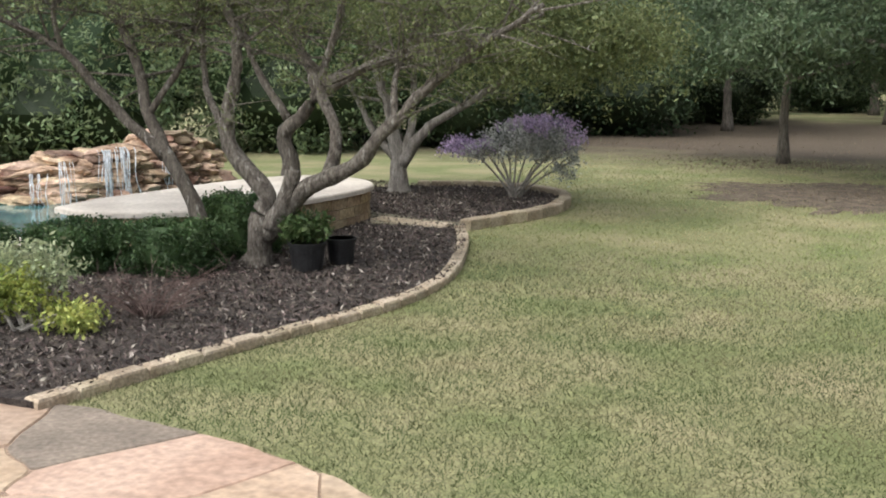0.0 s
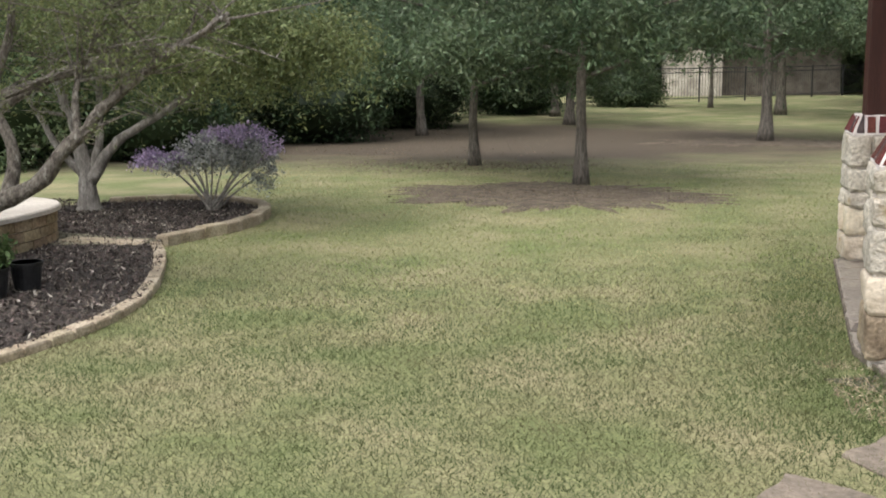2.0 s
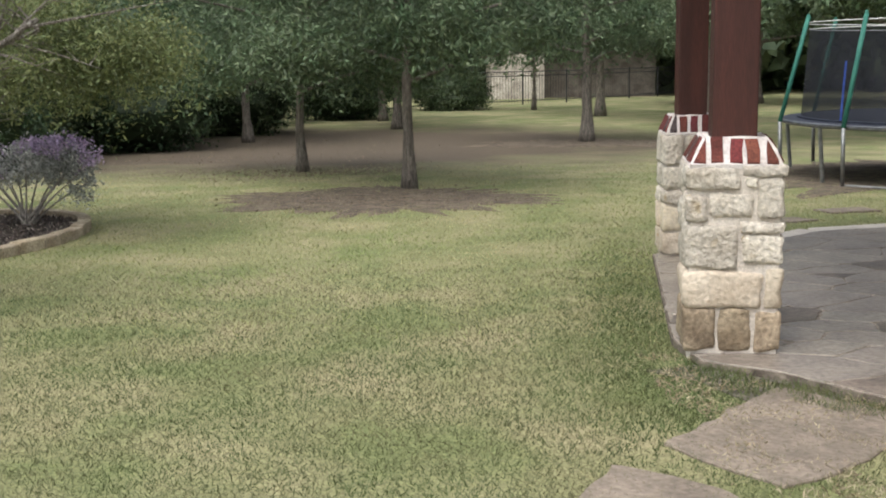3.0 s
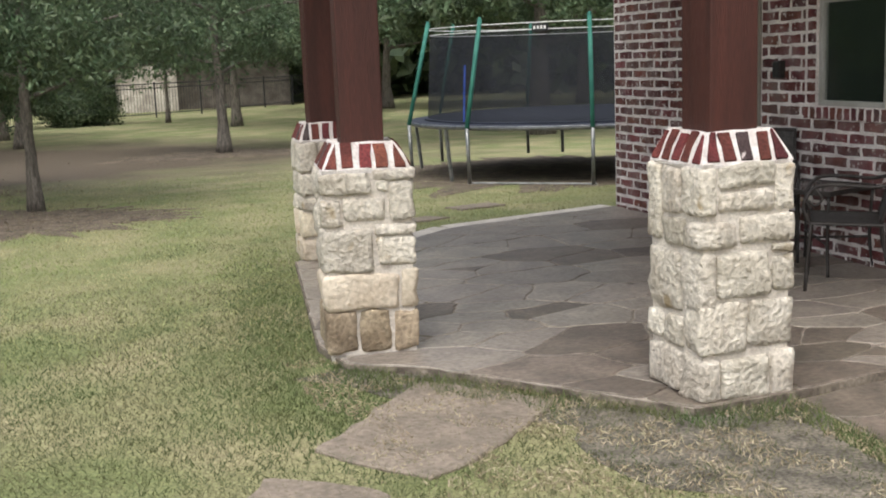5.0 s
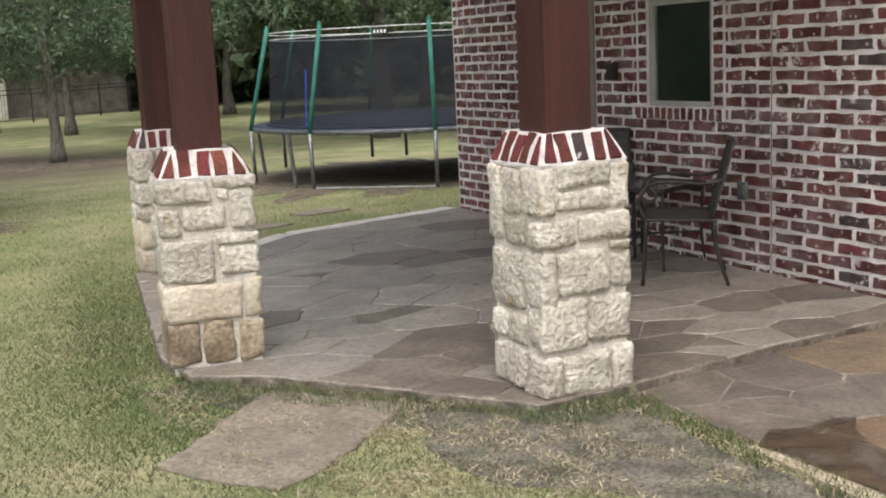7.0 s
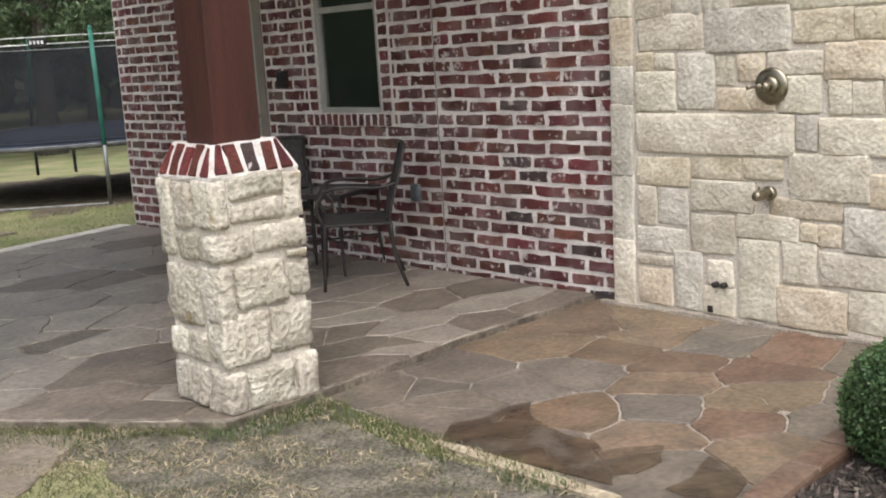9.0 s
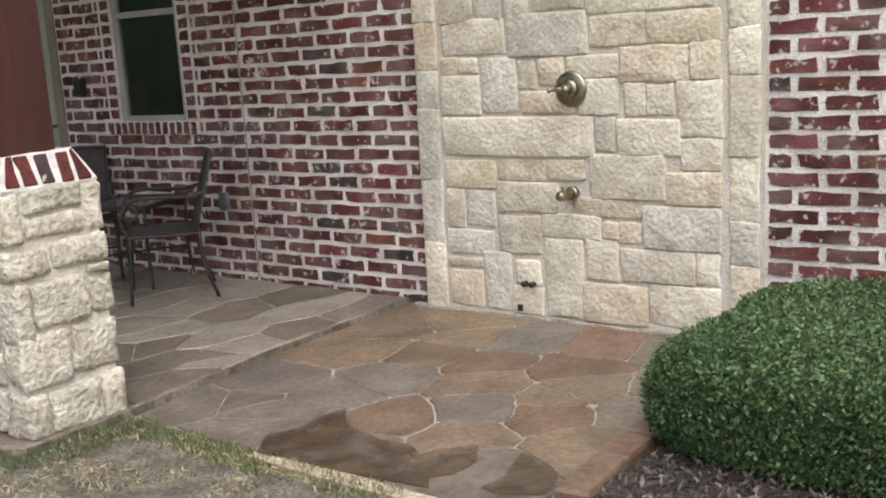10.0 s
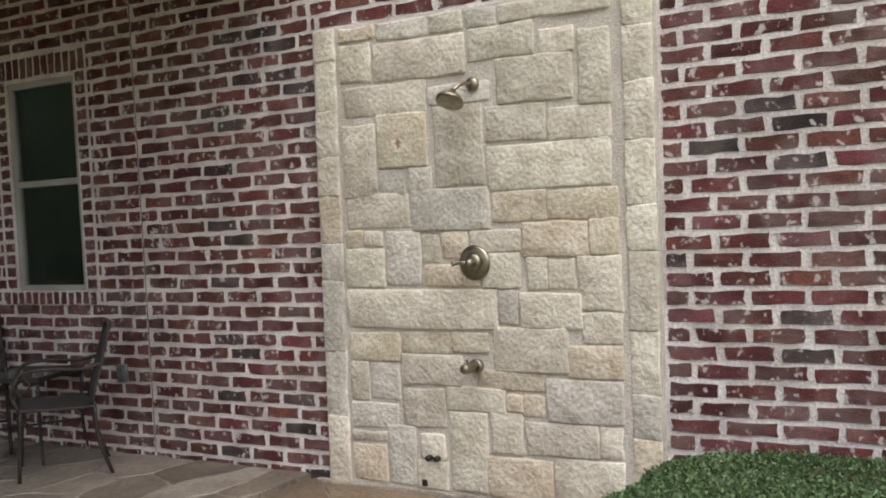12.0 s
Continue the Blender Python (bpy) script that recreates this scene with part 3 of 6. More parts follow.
tagged(mesh_object("patio_border", bm, COPING), "pale stone border along the back of the patio", "border", kind="structure")

# ---- house wall with window and door openings ----
WX, COURSE, PITCH, Z0 = 5.07, 0.0843, 0.262, -0.014
WIN = (6.04, 6.735, 1.08, 2.49)
DOOR = (7.50, 8.38, 0.06, 2.45)
PANEL = (2.05, 4.045, 0.0, 2.50)
LEAN = 0.020
TOP = 3.45


def wall_body():
    d0, d1 = WX + 0.0015, WX + 0.28
    return boxes((d0, d1, -4.0, WIN[0], -0.1, TOP), (d0, d1, WIN[0], WIN[1], -0.1, WIN[2]), (d0, d1, WIN[0], WIN[1], WIN[3], TOP),
                 (d0, d1, WIN[1], DOOR[0], -0.1, TOP), (d0, d1, DOOR[0], DOOR[1], -0.1, DOOR[2]), (d0, d1, DOOR[0], DOOR[1], DOOR[3], TOP),
                 (d0, d1, DOOR[1], 9.76, -0.1, TOP))


wall_east = tagged(mesh_object("wall_east", wall_body(), MORTAR), "red and charcoal brick wall with smeared pale mortar", "wall", kind="structure")
wall_north = tagged(mesh_object("wall_north", boxes((WX + 0.29, 14, 9.47, 9.75, -0.6, TOP)), MORTAR), "brick end wall of the house", "wall", kind="structure")
tagged(mesh_object("wall_back", boxes((13.7, 14, -4.0, 9.46, -0.6, TOP), (WX, 13.69, -4.3, -4.01, -0.6, TOP)), MORTAR), "plain far walls of the house", "wall", kind="structure")
tagged(mesh_object("house_roof", boxes((WX + 0.02, 14.2, -4.4, 9.9, TOP + 0.01, TOP + 0.2)), FAR_ROOF), "low shingled roof of the house", "roof", kind="structure")

part("sill_mortar", boxes((WX - 0.014, WX + 0.001, 5.92, 6.857, 0.990, 1.076), bevel=0.003), MORTAR, wall_east)
window_1 = tagged(new("window_1"), "cream framed sash window with a dark screen", "window", kind="structure")
y0, y1, z0, z1 = WIN
fx = WX + 0.012
for r in ((fx, fx + 0.06, y0, y0 + 0.034, z0, z1), (fx, fx + 0.06, y1 - 0.034, y1, z0, z1), (fx, fx + 0.06, y0 + 0.034, y1 - 0.034, z0, z0 + 0.036),
          (fx, fx + 0.06, y0 + 0.034, y1 - 0.034, z1 - 0.040, z1)):
    part("window_frame", boxes(r, bevel=0.006), FRAME_WHITE, window_1)
part("meeting_rail", boxes((fx + 0.004, fx + 0.05, y0 + 0.034, y1 - 0.034, 1.783, 1.825), bevel=0.006), FRAME_WHITE, window_1)
for a, b in ((z0 + 0.036, 1.783), (1.825, z1 - 0.040)):
    part("pane", boxes((fx + 0.030, fx + 0.034, y0 + 0.034, y1 - 0.034, a, b)), GLASS, window_1, "dark window pane").visible_shadow = False
    part("screen", boxes((fx + 0.050, fx + 0.054, y0 + 0.034, y1 - 0.034, a, b)), SCREEN, window_1, "dark insect screen")

door_1 = tagged(new("door_1"), "taupe framed patio door behind a post", "door", kind="structure")
y0, y1, z0, z1 = DOOR
for r in ((WX - 0.012, WX + 0.12, y0 - 0.10, y0, z0, z1 + 0.10), (WX - 0.012, WX + 0.12, y1, y1 + 0.10, z0, z1 + 0.10), (WX - 0.012, WX + 0.12, y0, y1, z1, z1 + 0.10)):
    part("door_frame", boxes(r, bevel=0.006), TRIM_TAUPE, door_1)
part("door_leaf", boxes((WX + 0.06, WX + 0.10, y0 + 0.01, y1 - 0.01, z0 + 0.01, z1 - 0.01), bevel=0.005), FRAME_WHITE, door_1)
part("door_handle", bar([(WX + 0.065, y0 + 0.08, 1.05), (WX, y0 + 0.08, 1.05), (WX, y0 + 0.19, 1.05)], 0.011), BRASS, door_1)

# ---- patio roof on its posts ----
tagged(mesh_object("patio_ceiling", boxes((1.28, WX + 0.005, 4.05, 8.95, 3.16, 3.24)), CEILING_WOOD), "stained board ceiling over the patio", "ceiling", kind="structure")
# beams out of view, added to hold light off the upper wall
roof_beam = tagged(new("roof_beam"), "unseen stained timber beams under the patio roof, added to shade the wall", "beam", kind="structure")
part("beam", boxes((1.29, WX, 4.10, 4.36, 2.95, 3.155), bevel=0.01), STAIN_WOOD, roof_beam)
part("beam", boxes((1.36, 1.60, 4.37, 8.90, 3.02, 3.155), bevel=0.01), STAIN_WOOD, roof_beam)
tagged(mesh_object("patio_roof", boxes((1.22, WX + 0.015, 3.98, 9.0, 3.245, 3.40)), FAR_ROOF), "low shingled patio roof", "roof", kind="structure")


# ---- stone columns ----
# stones of the two nearer piers: along the front, round the corner (front, then side), along the side; low and high edge
PIER_FRONT = [(0.075, 0.34, 0.935, 1.035), (0.075, 0.34, 0.835, 0.925), (0.348, 0.45, 0.825, 1.035), (0.178, 0.45, 0.70, 0.815), (0.07, 0.325, 0.47, 0.665),
              (0.337, 0.45, 0.655, 0.688), (0.337, 0.45, 0.48, 0.644), (0.222, 0.45, 0.25, 0.455), (0.088, 0.325, 0.03, 0.215), (0.337, 0.45, 0.02, 0.232)]
PIER_CORNER = [(0.065, 0.15, 0.82, 1.03), (0.166, 0.13, 0.685, 0.80), (0.06, 0.15, 0.43, 0.665), (0.21, 0.13, 0.235, 0.45), (0.078, 0.15, 0.03, 0.22)]
PIER_SIDE = [(0.16, 0.31, 0.82, 1.025), (0.32, 0.43, 0.69, 1.03), (0.14, 0.31, 0.68, 0.805), (0.165, 0.42, 0.39, 0.655), (0.14, 0.30, 0.24, 0.375), (0.31, 0.43, 0.25, 0.375), (0.16, 0.43, 0.04, 0.225)]
PATIO_FRONT = [(0.255, 0.45, 0.925, 0.975), (0.272, 0.325, 0.865, 0.918), (0.335, 0.45, 0.715, 0.915), (0.105, 0.318, 0.72, 0.842), (0.255, 0.45, 0.648, 0.697),
               (0.262, 0.45, 0.49, 0.637), (0.375, 0.45, 0.265, 0.475), (0.155, 0.315, 0.05, 0.262), (0.33, 0.45, 0.05, 0.252)]
PATIO_CORNER = [(0.245, 0.20, 0.855, 0.965), (0.088, 0.15, 0.695, 0.838), (0.24, 0.22, 0.46, 0.682), (0.36, 0.14, 0.272, 0.452), (0.145, 0.20, 0.05, 0.262)]
PATIO_SIDE = [(0.21, 0.44, 0.80, 0.97), (0.16, 0.44, 0.62, 0.79), (0.23, 0.44, 0.44, 0.61), (0.15, 0.44, 0.27, 0.43), (0.21, 0.44, 0.05, 0.26)]


def coursed(size, top, seed):
    """Stones of a pier in plain uneven courses: front, corner and side lists."""
    q = random.Random(seed)
    front, corner, side, z = [], [], [], 0.04
    while z < top - 0.06:
        h = min(q.uniform(0.11, 0.21), top - z)
        if top - z - h < 0.08:
            h = top - z
        a, b = q.uniform(0.10, 0.24), q.uniform(0.12, 0.22)
        corner.append((a, b, z + 0.005, z + h - 0.006))
        front.append((a + 0.012, size, z + 0.005, z + h - 0.006))
        side.append((b + 0.012, size, z + 0.005, z + h - 0.006))
        z += h
    return front, corner, side


def stone_column(x0, y0, size, post_r, top, seed, stones, turn=0.0, stained=0.0, warm=0.0):
    """A limestone-faced pier with a brick-and-mortar cap and a stained timber post; turned about its near corner."""
    c, sn = math.cos(radians(turn)), math.sin(radians(turn))
    half = size / 2
    root = thing("stone_column", "pale rough limestone pier with red brick cap and brown timber post on the patio edge", "column",
                 (x0 + half * c - half * sn, y0 + half * sn + half * c, 0.05), turn, group="stone columns under the patio roof")

    def add(name, bm, material, label="", smooth=False):
        bmesh.ops.translate(bm, vec=(-half, -half, -0.05), verts=bm.verts)
        bmesh.ops.recalc_face_normals(bm, faces=bm.faces)
        return part(name, bm, material, root, label, smooth)

    add("core", boxes((0.006, size - 0.006, 0.006, size - 0.006, 0.0, top - 0.005), bevel=0.012), STONE_MORTAR, "pale mortar core")
    r = random.Random(seed)
    front, corner, side = stones

    def stone(xa, xb, ya, yb, za, zb):
        mid = (za + zb) / 2
        own = STONE_STAINED if mid < stained else LIMESTONE_WARM if mid < warm else LIMESTONE_PALE
        add("stone", field_stone(xa, xb, ya, yb, za, zb, r.random() * 60, 0.017, 0.018), own, smooth=True)

    for a, b, za, zb in front:
        end = size + 0.012 if b >= size - 0.01 else b
        stone(a, end, -0.013 - r.uniform(0, 0.008), 0.09, za, zb)
    for a, b, za, zb in corner:
        stone(-0.013 - r.uniform(0, 0.008), a, -0.014 - r.uniform(0, 0.008), b, za, zb)
    for a, b, za, zb in side:
        stone(-0.013 - r.uniform(0, 0.008), 0.09, a, b, za, zb)
        stone(size - 0.09, size + 0.014, max(0.10, a), b, za, zb)
        stone(max(0.10, a), min(b, size - 0.10), size - 0.09, size + 0.014, za, zb)
    # cap: sloped mortar with bricks running straight up each slope, cut off along the hips
    foot, tip, zc, zt = half - 0.002, post_r + 0.042, top, top + 0.135

    def at(quarter, x, k, out=0.0):
        w = foot + (tip - foot) * k
        p = Matrix.Rotation(quarter * math.pi / 2, 4, "Z") @ Vector((x, -w - out, zc + (zt - zc) * k + out))
        return p + Vector((half, half, 0))

    def clipped(poly, sign):
        edge, out = (lambda p: sign * p[0] - (foot + (tip - foot) * p[1] - 0.013)), []
        for p, q in zip(poly, poly[1:] + poly[:1]):
            dp, dq = edge(p), edge(q)
            if dp <= 0:
                out.append(p)
            if dp * dq < 0:
                t = dp / (dp - dq)
                out.append((p[0] + (q[0] - p[0]) * t, p[1] + (q[1] - p[1]) * t))
        return out

    bm = bmesh.new()
    rings = []
    for k, wide in ((0.0, 0.0), (0.0, 0.004), (0.5, 0.006), (1.0, 0.002), (1.06, -0.02)):
        ring = []
        for quarter in range(4):
            for u in (-1, -0.6, -0.2, 0.2, 0.6):
                w = foot + (tip - foot) * k
                p = at(quarter, u * w, k, wide)
                ring.append(bm.verts.new(p + Vector((r.uniform(-1, 1), r.uniform(-1, 1), r.uniform(-1, 1))) * 0.004 - Vector((0, 0, 0.012 if not rings else 0))))
        rings.append(ring)
    for p, q in zip(rings, rings[1:]):
        for k in range(20):
            bm.faces.new((p[k], p[(k + 1) % 20], q[(k + 1) % 20], q[k]))
    bm.faces.new(rings[-1])
    bm.faces.new(rings[0][::-1])
    add("cap_bed", bm, CAP_MORTAR, "thick white mortar cap")
    pitch = 2 * foot / 5.2
    for quarter in range(4):
        for k in range(5):
            mid = (k - 2) * pitch + r.uniform(-0.006, 0.006)
            w, lean = pitch * r.uniform(0.32, 0.38), r.uniform(-0.010, 0.010)
            lo_, hi_ = r.uniform(0.02, 0.06), r.uniform(0.86, 0.97)
            poly = [(mid - w, lo_), (mid + w, lo_), (mid + w + r.uniform(-0.004, 0.004), 0.5), (mid + w + lean, hi_), (mid - w + lean, hi_), (mid - w + r.uniform(-0.004, 0.004), 0.5)]
            poly = clipped(clipped(poly, 1), -1)
            if len(poly) < 3:
                continue
            mx, mk = sum(p[0] for p in poly) / len(poly), sum(p[1] for p in poly) / len(poly)
            bm = bmesh.new()
            p = [bm.verts.new(at(quarter, *v, -0.01)) for v in poly]
            q = [bm.verts.new(at(quarter, mx + (v[0] - mx) * 0.95, mk + (v[1] - mk) * 0.96, 0.010)) for v in poly]
            for i in range(len(p)):
                bm.faces.new((p[i], p[(i + 1) % len(p)], q[(i + 1) % len(p)], q[i]))
            bm.faces.new(q)
            add("cap_brick", bm, BRICK_DARK if r.random() < 0.12 else CAP_BRICK)
    add("post", boxes((half - post_r, half + post_r, half - post_r, half + post_r, zt - 0.01, 3.158), bevel=0.008), STAIN_WOOD, "red-brown stained timber post")
    return root


stone_column(2.484, 4.035, 0.435, 0.115, 1.035, 4, (PIER_FRONT, PIER_CORNER, PIER_SIDE))
stone_column(1.232, 5.50, 0.45, 0.110, 0.975, 11, (PATIO_FRONT, PATIO_CORNER, PATIO_SIDE), -9.0, 0.16, 0.40)
stone_column(1.71, 8.28, 0.41, 0.105, 0.935, 23, coursed(0.41, 0.935, 5), -4.0, 0.0, 0.42)

# ---- kerbs ----
def kerb_run(line, step, width=0.11, height=0.075, material=None):
    """Kerb stones end to end along a line."""
    root = thing("stone_kerb", "low tan stone kerb round the mulch bed", "kerb", kind="structure")
    dist, last, seg = 0.0, Vector(line[0]), []
    pts = [Vector(p) for p in line]
    total = sum((b - a).length for a, b in zip(pts, pts[1:]))

    def at(s):
        for a, b in zip(pts, pts[1:]):
            d = (b - a).length
            if s <= d:
                return a + (b - a) * (s / max(d, 1e-6)), (b - a).normalized()
            s -= d
        return pts[-1], (pts[-1] - pts[-2]).normalized()

    s, k = 0.0, 0
    while s < total - 0.05:
        ln = step * (0.8 + 0.4 * random.Random(k).random())
        (p, w), (q, w2) = at(s + 0.004), at(min(total, s + ln - 0.004))
        n, n2 = Vector((w.y, -w.x, 0)), Vector((w2.y, -w2.x, 0))
        h = height + random.Random(k + 50).uniform(-0.006, 0.006)
        out = [(p + n * width / 2), (q + n2 * width / 2), (q - n2 * width / 2), (p - n * width / 2)]
        bm = slab(bmesh.new(), [(v.x, v.y) for v in out][::-1], -0.04, h, 0.012)
        bmesh.ops.recalc_face_normals(bm, faces=bm.faces)
        part("kerb_stone", bm, material or KERB, root)
        s += ln
        k += 1


kerb_run([p + Vector((-0.02, 0, 0)) for p in KERB_LINE], 0.19, 0.095, 0.046)
kerb_run(KERB_FAR, 0.24, 0.12, 0.085)
kerb_run([(-4.4, 8.70, 0), (-4.0, 8.62, 0), (-3.66, 8.60, 0)], 0.4, 0.22, 0.05)
kerb_run([(3.06, 1.88, 0), (3.45, 1.93, 0), (3.85, 1.95, 0), (4.6, 1.95, 0)], 0.3, 0.12, 0.045, FLAG_RUST)


# ---- shower fittings ----
def lathe(profile, sides=24, axis="x"):
    """A turned shape: profile rows (along, radius), along -x from the wall."""
    bm = bmesh.new()
    rings = []
    for a, r in profile:
        rings.append([bm.verts.new((-a, r * math.cos(t), r * math.sin(t))) for t in (2 * math.pi * k / sides for k in range(sides))])
    for p, q in zip(rings, rings[1:]):
        for k in range(sides):
            bm.faces.new((p[k], p[(k + 1) % sides], q[(k + 1) % sides], q[k]))
    bm.faces.new(rings[-1])
    bm.faces.new(rings[0][::-1])
    bmesh.ops.recalc_face_normals(bm, faces=bm.faces)
    return bm


PX = WX - 0.052
valve = thing("shower_valve", "round brushed nickel shower valve with a lever on the stone panel", "shower valve", (PX, 3.012, 1.220))
part("escutcheon", lathe([(-0.01, 0.090), (0.006, 0.090), (0.014, 0.080), (0.018, 0.055)]), BRASS, valve, smooth=True)
part("collar", lathe([(0.016, 0.050), (0.030, 0.044), (0.034, 0.030)]), BRASS, valve, "darker ribbed collar", smooth=True)
part("hub", lathe([(0.030, 0.026), (0.070, 0.022), (0.078, 0.012)], 16), BRASS, valve, smooth=True)
part("lever", bar(smooth_path([(-0.062, 0.0, 0.0), (-0.075, 0.03, 0.004), (-0.082, 0.065, 0.0), (-0.084, 0.085, -0.002)], 3), [0.011] * 4 + [0.009] * 3 + [0.012] * 3), BRASS, valve)
spout = thing("tub_spout", "short brushed nickel spout on the stone panel", "spout", (PX, 3.036, 0.693))
part("flange", lathe([(-0.02, 0.036), (0.008, 0.036), (0.012, 0.028)]), BRASS, spout, smooth=True)
part("barrel", lathe([(0.008, 0.026), (0.06, 0.027), (0.115, 0.025), (0.125, 0.018)]), BRASS, spout, smooth=True)
part("diverter", bar([(-0.085, 0, 0.024), (-0.085, 0, 0.045)], 0.007), BRASS, spout)
head = thing("shower_fixture", "brushed nickel shower head on a short arm", "shower head", (PX, 2.975, 2.115))
part("flange", lathe([(-0.012, 0.036), (0.006, 0.036), (0.016, 0.022)]), BRASS, head, smooth=True)
part("arm", bar(smooth_path([(-0.01, 0, 0), (-0.07, 0.02, 0.0), (-0.12, 0.045, -0.035)], 4), 0.011), BRASS, head, smooth=True)
bm = lathe([(0.0, 0.016), (0.025, 0.022), (0.045, 0.058), (0.065, 0.072), (0.075, 0.070), (0.077, 0.058)])
bmesh.ops.transform(bm, matrix=Matrix.Translation((-0.115, 0.042, -0.03)) @ Matrix.Rotation(radians(-58), 4, "Y"), verts=bm.verts)
part("bell", bm, BRASS, head, smooth=True)
tap = thing("hose_taps", "small corroded twin tap low on the stone panel", "tap", (PX, 3.32, 0.20))
for dy in (-0.025, 0.025):
    part("tap_body", lathe([(0.0, 0.016), (0.03, 0.016), (0.036, 0.010)], 10), METAL_DARK, tap)
    tap.children[-1].location.y = dy
tagged(mesh_object("drain_hole", boxes((WX - 0.062, WX - 0.048, 3.373, 3.403, 0.045, 0.080), bevel=0.003), IRON), "small dark weep hole cover at the panel foot", "drain")
sw = thing("light_switch", "dark weatherproof switch box on the brick wall", "switch", (WX - 0.006, 7.14, 1.33))
part("box", boxes((-0.045, 0.01, -0.04, 0.04, -0.065, 0.065), bevel=0.008), METAL_DARK, sw)
part("cover", boxes((-0.055, -0.046, -0.034, 0.034, -0.055, 0.055), bevel=0.003), IRON, sw)
outlet = thing("outlet_box", "grey weatherproof outlet low on the brick wall", "outlet", (WX - 0.006, 5.72, 0.55))
part("box", boxes((-0.03, 0.01, -0.036, 0.036, -0.058, 0.058), bevel=0.006), GREY_PVC, outlet)
part("flap", boxes((-0.037, -0.031, -0.03, 0.03, -0.045, 0.045), bevel=0.002), GREY_PVC, outlet)
tagged(mesh_object("expansion_joint", boxes((WX - 0.001, WX + 0.006, 5.4735, 5.4795, 0.06, TOP)), SLAB_EDGE), "vertical movement joint in the brick wall", "joint", kind="structure")


# ---- patio furniture ----
def patio_chair(at, turn):
    root = thing("patio_chair", "dark bronze metal patio chair with woven sling on the flagstones", "chair", at, turn, group="patio dining set")
    tr = 0.012
    for s in (-1, 1):
        y = s * 0.25
        part("front_leg", bar(smooth_path([(0.25, y, 0), (0.235, y, 0.22), (0.22, y, 0.42)], 3), tr), METAL_DARK, root, smooth=True)
        part("back_leg", bar(smooth_path([(-0.27, y, 0), (-0.20, y, 0.22), (-0.19, y, 0.42)], 3), tr), METAL_DARK, root, smooth=True)
        part("back_post", bar(smooth_path([(-0.17, y * 0.94, 0.40), (-0.23, y * 0.94, 0.62), (-0.30, y * 0.94, 0.86)], 4), tr), METAL_DARK, root, smooth=True)
        part("side_rail", bar([(0.235, y, 0.415), (-0.19, y, 0.405)], tr), METAL_DARK, root)
        part("armrest", bar(smooth_path([(0.225, y, 0.41), (0.265, y, 0.52), (0.20, y, 0.63), (0.05, y, 0.645), (-0.12, y, 0.63), (-0.235, y * 0.96, 0.65)], 4), tr), METAL_DARK, root, smooth=True)
        part("arm_scroll", bar(smooth_path([(0.20, y, 0.62), (0.16, y, 0.56), (0.20, y, 0.52), (0.235, y, 0.55)], 4), 0.008), METAL_DARK, root, smooth=True)
    bm = bmesh.new()
    for rows in (smooth_path([(0.245, 0, 0.425), (0.05, 0, 0.412), (-0.17, 0, 0.410)], 4), smooth_path([(-0.175, 0, 0.43), (-0.235, 0, 0.62), (-0.305, 0, 0.872)], 5)):
        prev = None
        for p in rows:
            ring = [bm.verts.new((p.x + dx, y, p.z + dz)) for y, dx, dz in ((-0.245, 0, 0), (0, 0.006, -0.012), (0.245, 0, 0), (0.245, -0.006, -0.008), (0, 0, -0.020), (-0.245, -0.006, -0.008))]
            if prev:
                for k in range(6):
                    bm.faces.new((prev[k], prev[(k + 1) % 6], ring[(k + 1) % 6], ring[k]))
            prev = ring
    bmesh.ops.recalc_face_normals(bm, faces=bm.faces)
    part("sling", bm, SLING, root, "woven dark grey seat and back sling")
    part("top_rail", bar([(-0.305, -0.245, 0.868), (-0.31, 0, 0.876), (-0.305, 0.245, 0.868)], 0.014), METAL_DARK, root)
    part("front_rail", bar([(0.24, -0.25, 0.415), (0.24, 0.25, 0.415)], tr), METAL_DARK, root)
    part("stretcher", bar([(-0.225, -0.25, 0.15), (-0.225, 0.25, 0.15)], 0.009), METAL_DARK, root)
    return root


chair = patio_chair((4.56, 5.72, 0.038), 142)
copy_thing(chair, pose(4.66, 6.80, 0.038, 0, 0, -125))
table = thing("patio_table", "small dark metal side table with a stone-look top between the chairs", "table", (4.74, 6.28, 0.038), 20, group="patio dining set")
part("tabletop", boxes((-0.26, 0.26, -0.26, 0.26, 0.530, 0.542), bevel=0.004), TABLE_GLASS, table, "speckled brown top")
for a in (-0.26, 0.26):
    part("rim", boxes((min(a, a * 1.06), max(a, a * 1.06), -0.275, 0.275, 0.518, 0.550), bevel=0.004), METAL_DARK, table)
    part("rim", boxes((-0.259, 0.259, min(a, a * 1.06), max(a, a * 1.06), 0.518, 0.550), bevel=0.004), METAL_DARK, table)
    for b in (-0.25, 0.25):
        part("leg", bar(smooth_path([(a * 1.02, b * 1.04, 0), (a * 0.94, b * 0.96, 0.2), (a * 0.98, b, 0.525)], 4), 0.011), METAL_DARK, table, smooth=True)
part("cross_brace", bar([(-0.24, -0.24, 0.2), (0.24, 0.24, 0.2)], 0.008), METAL_DARK, table)
part("cross_brace", bar([(-0.24, 0.24, 0.2), (0.24, -0.24, 0.2)], 0.008), METAL_DARK, table)


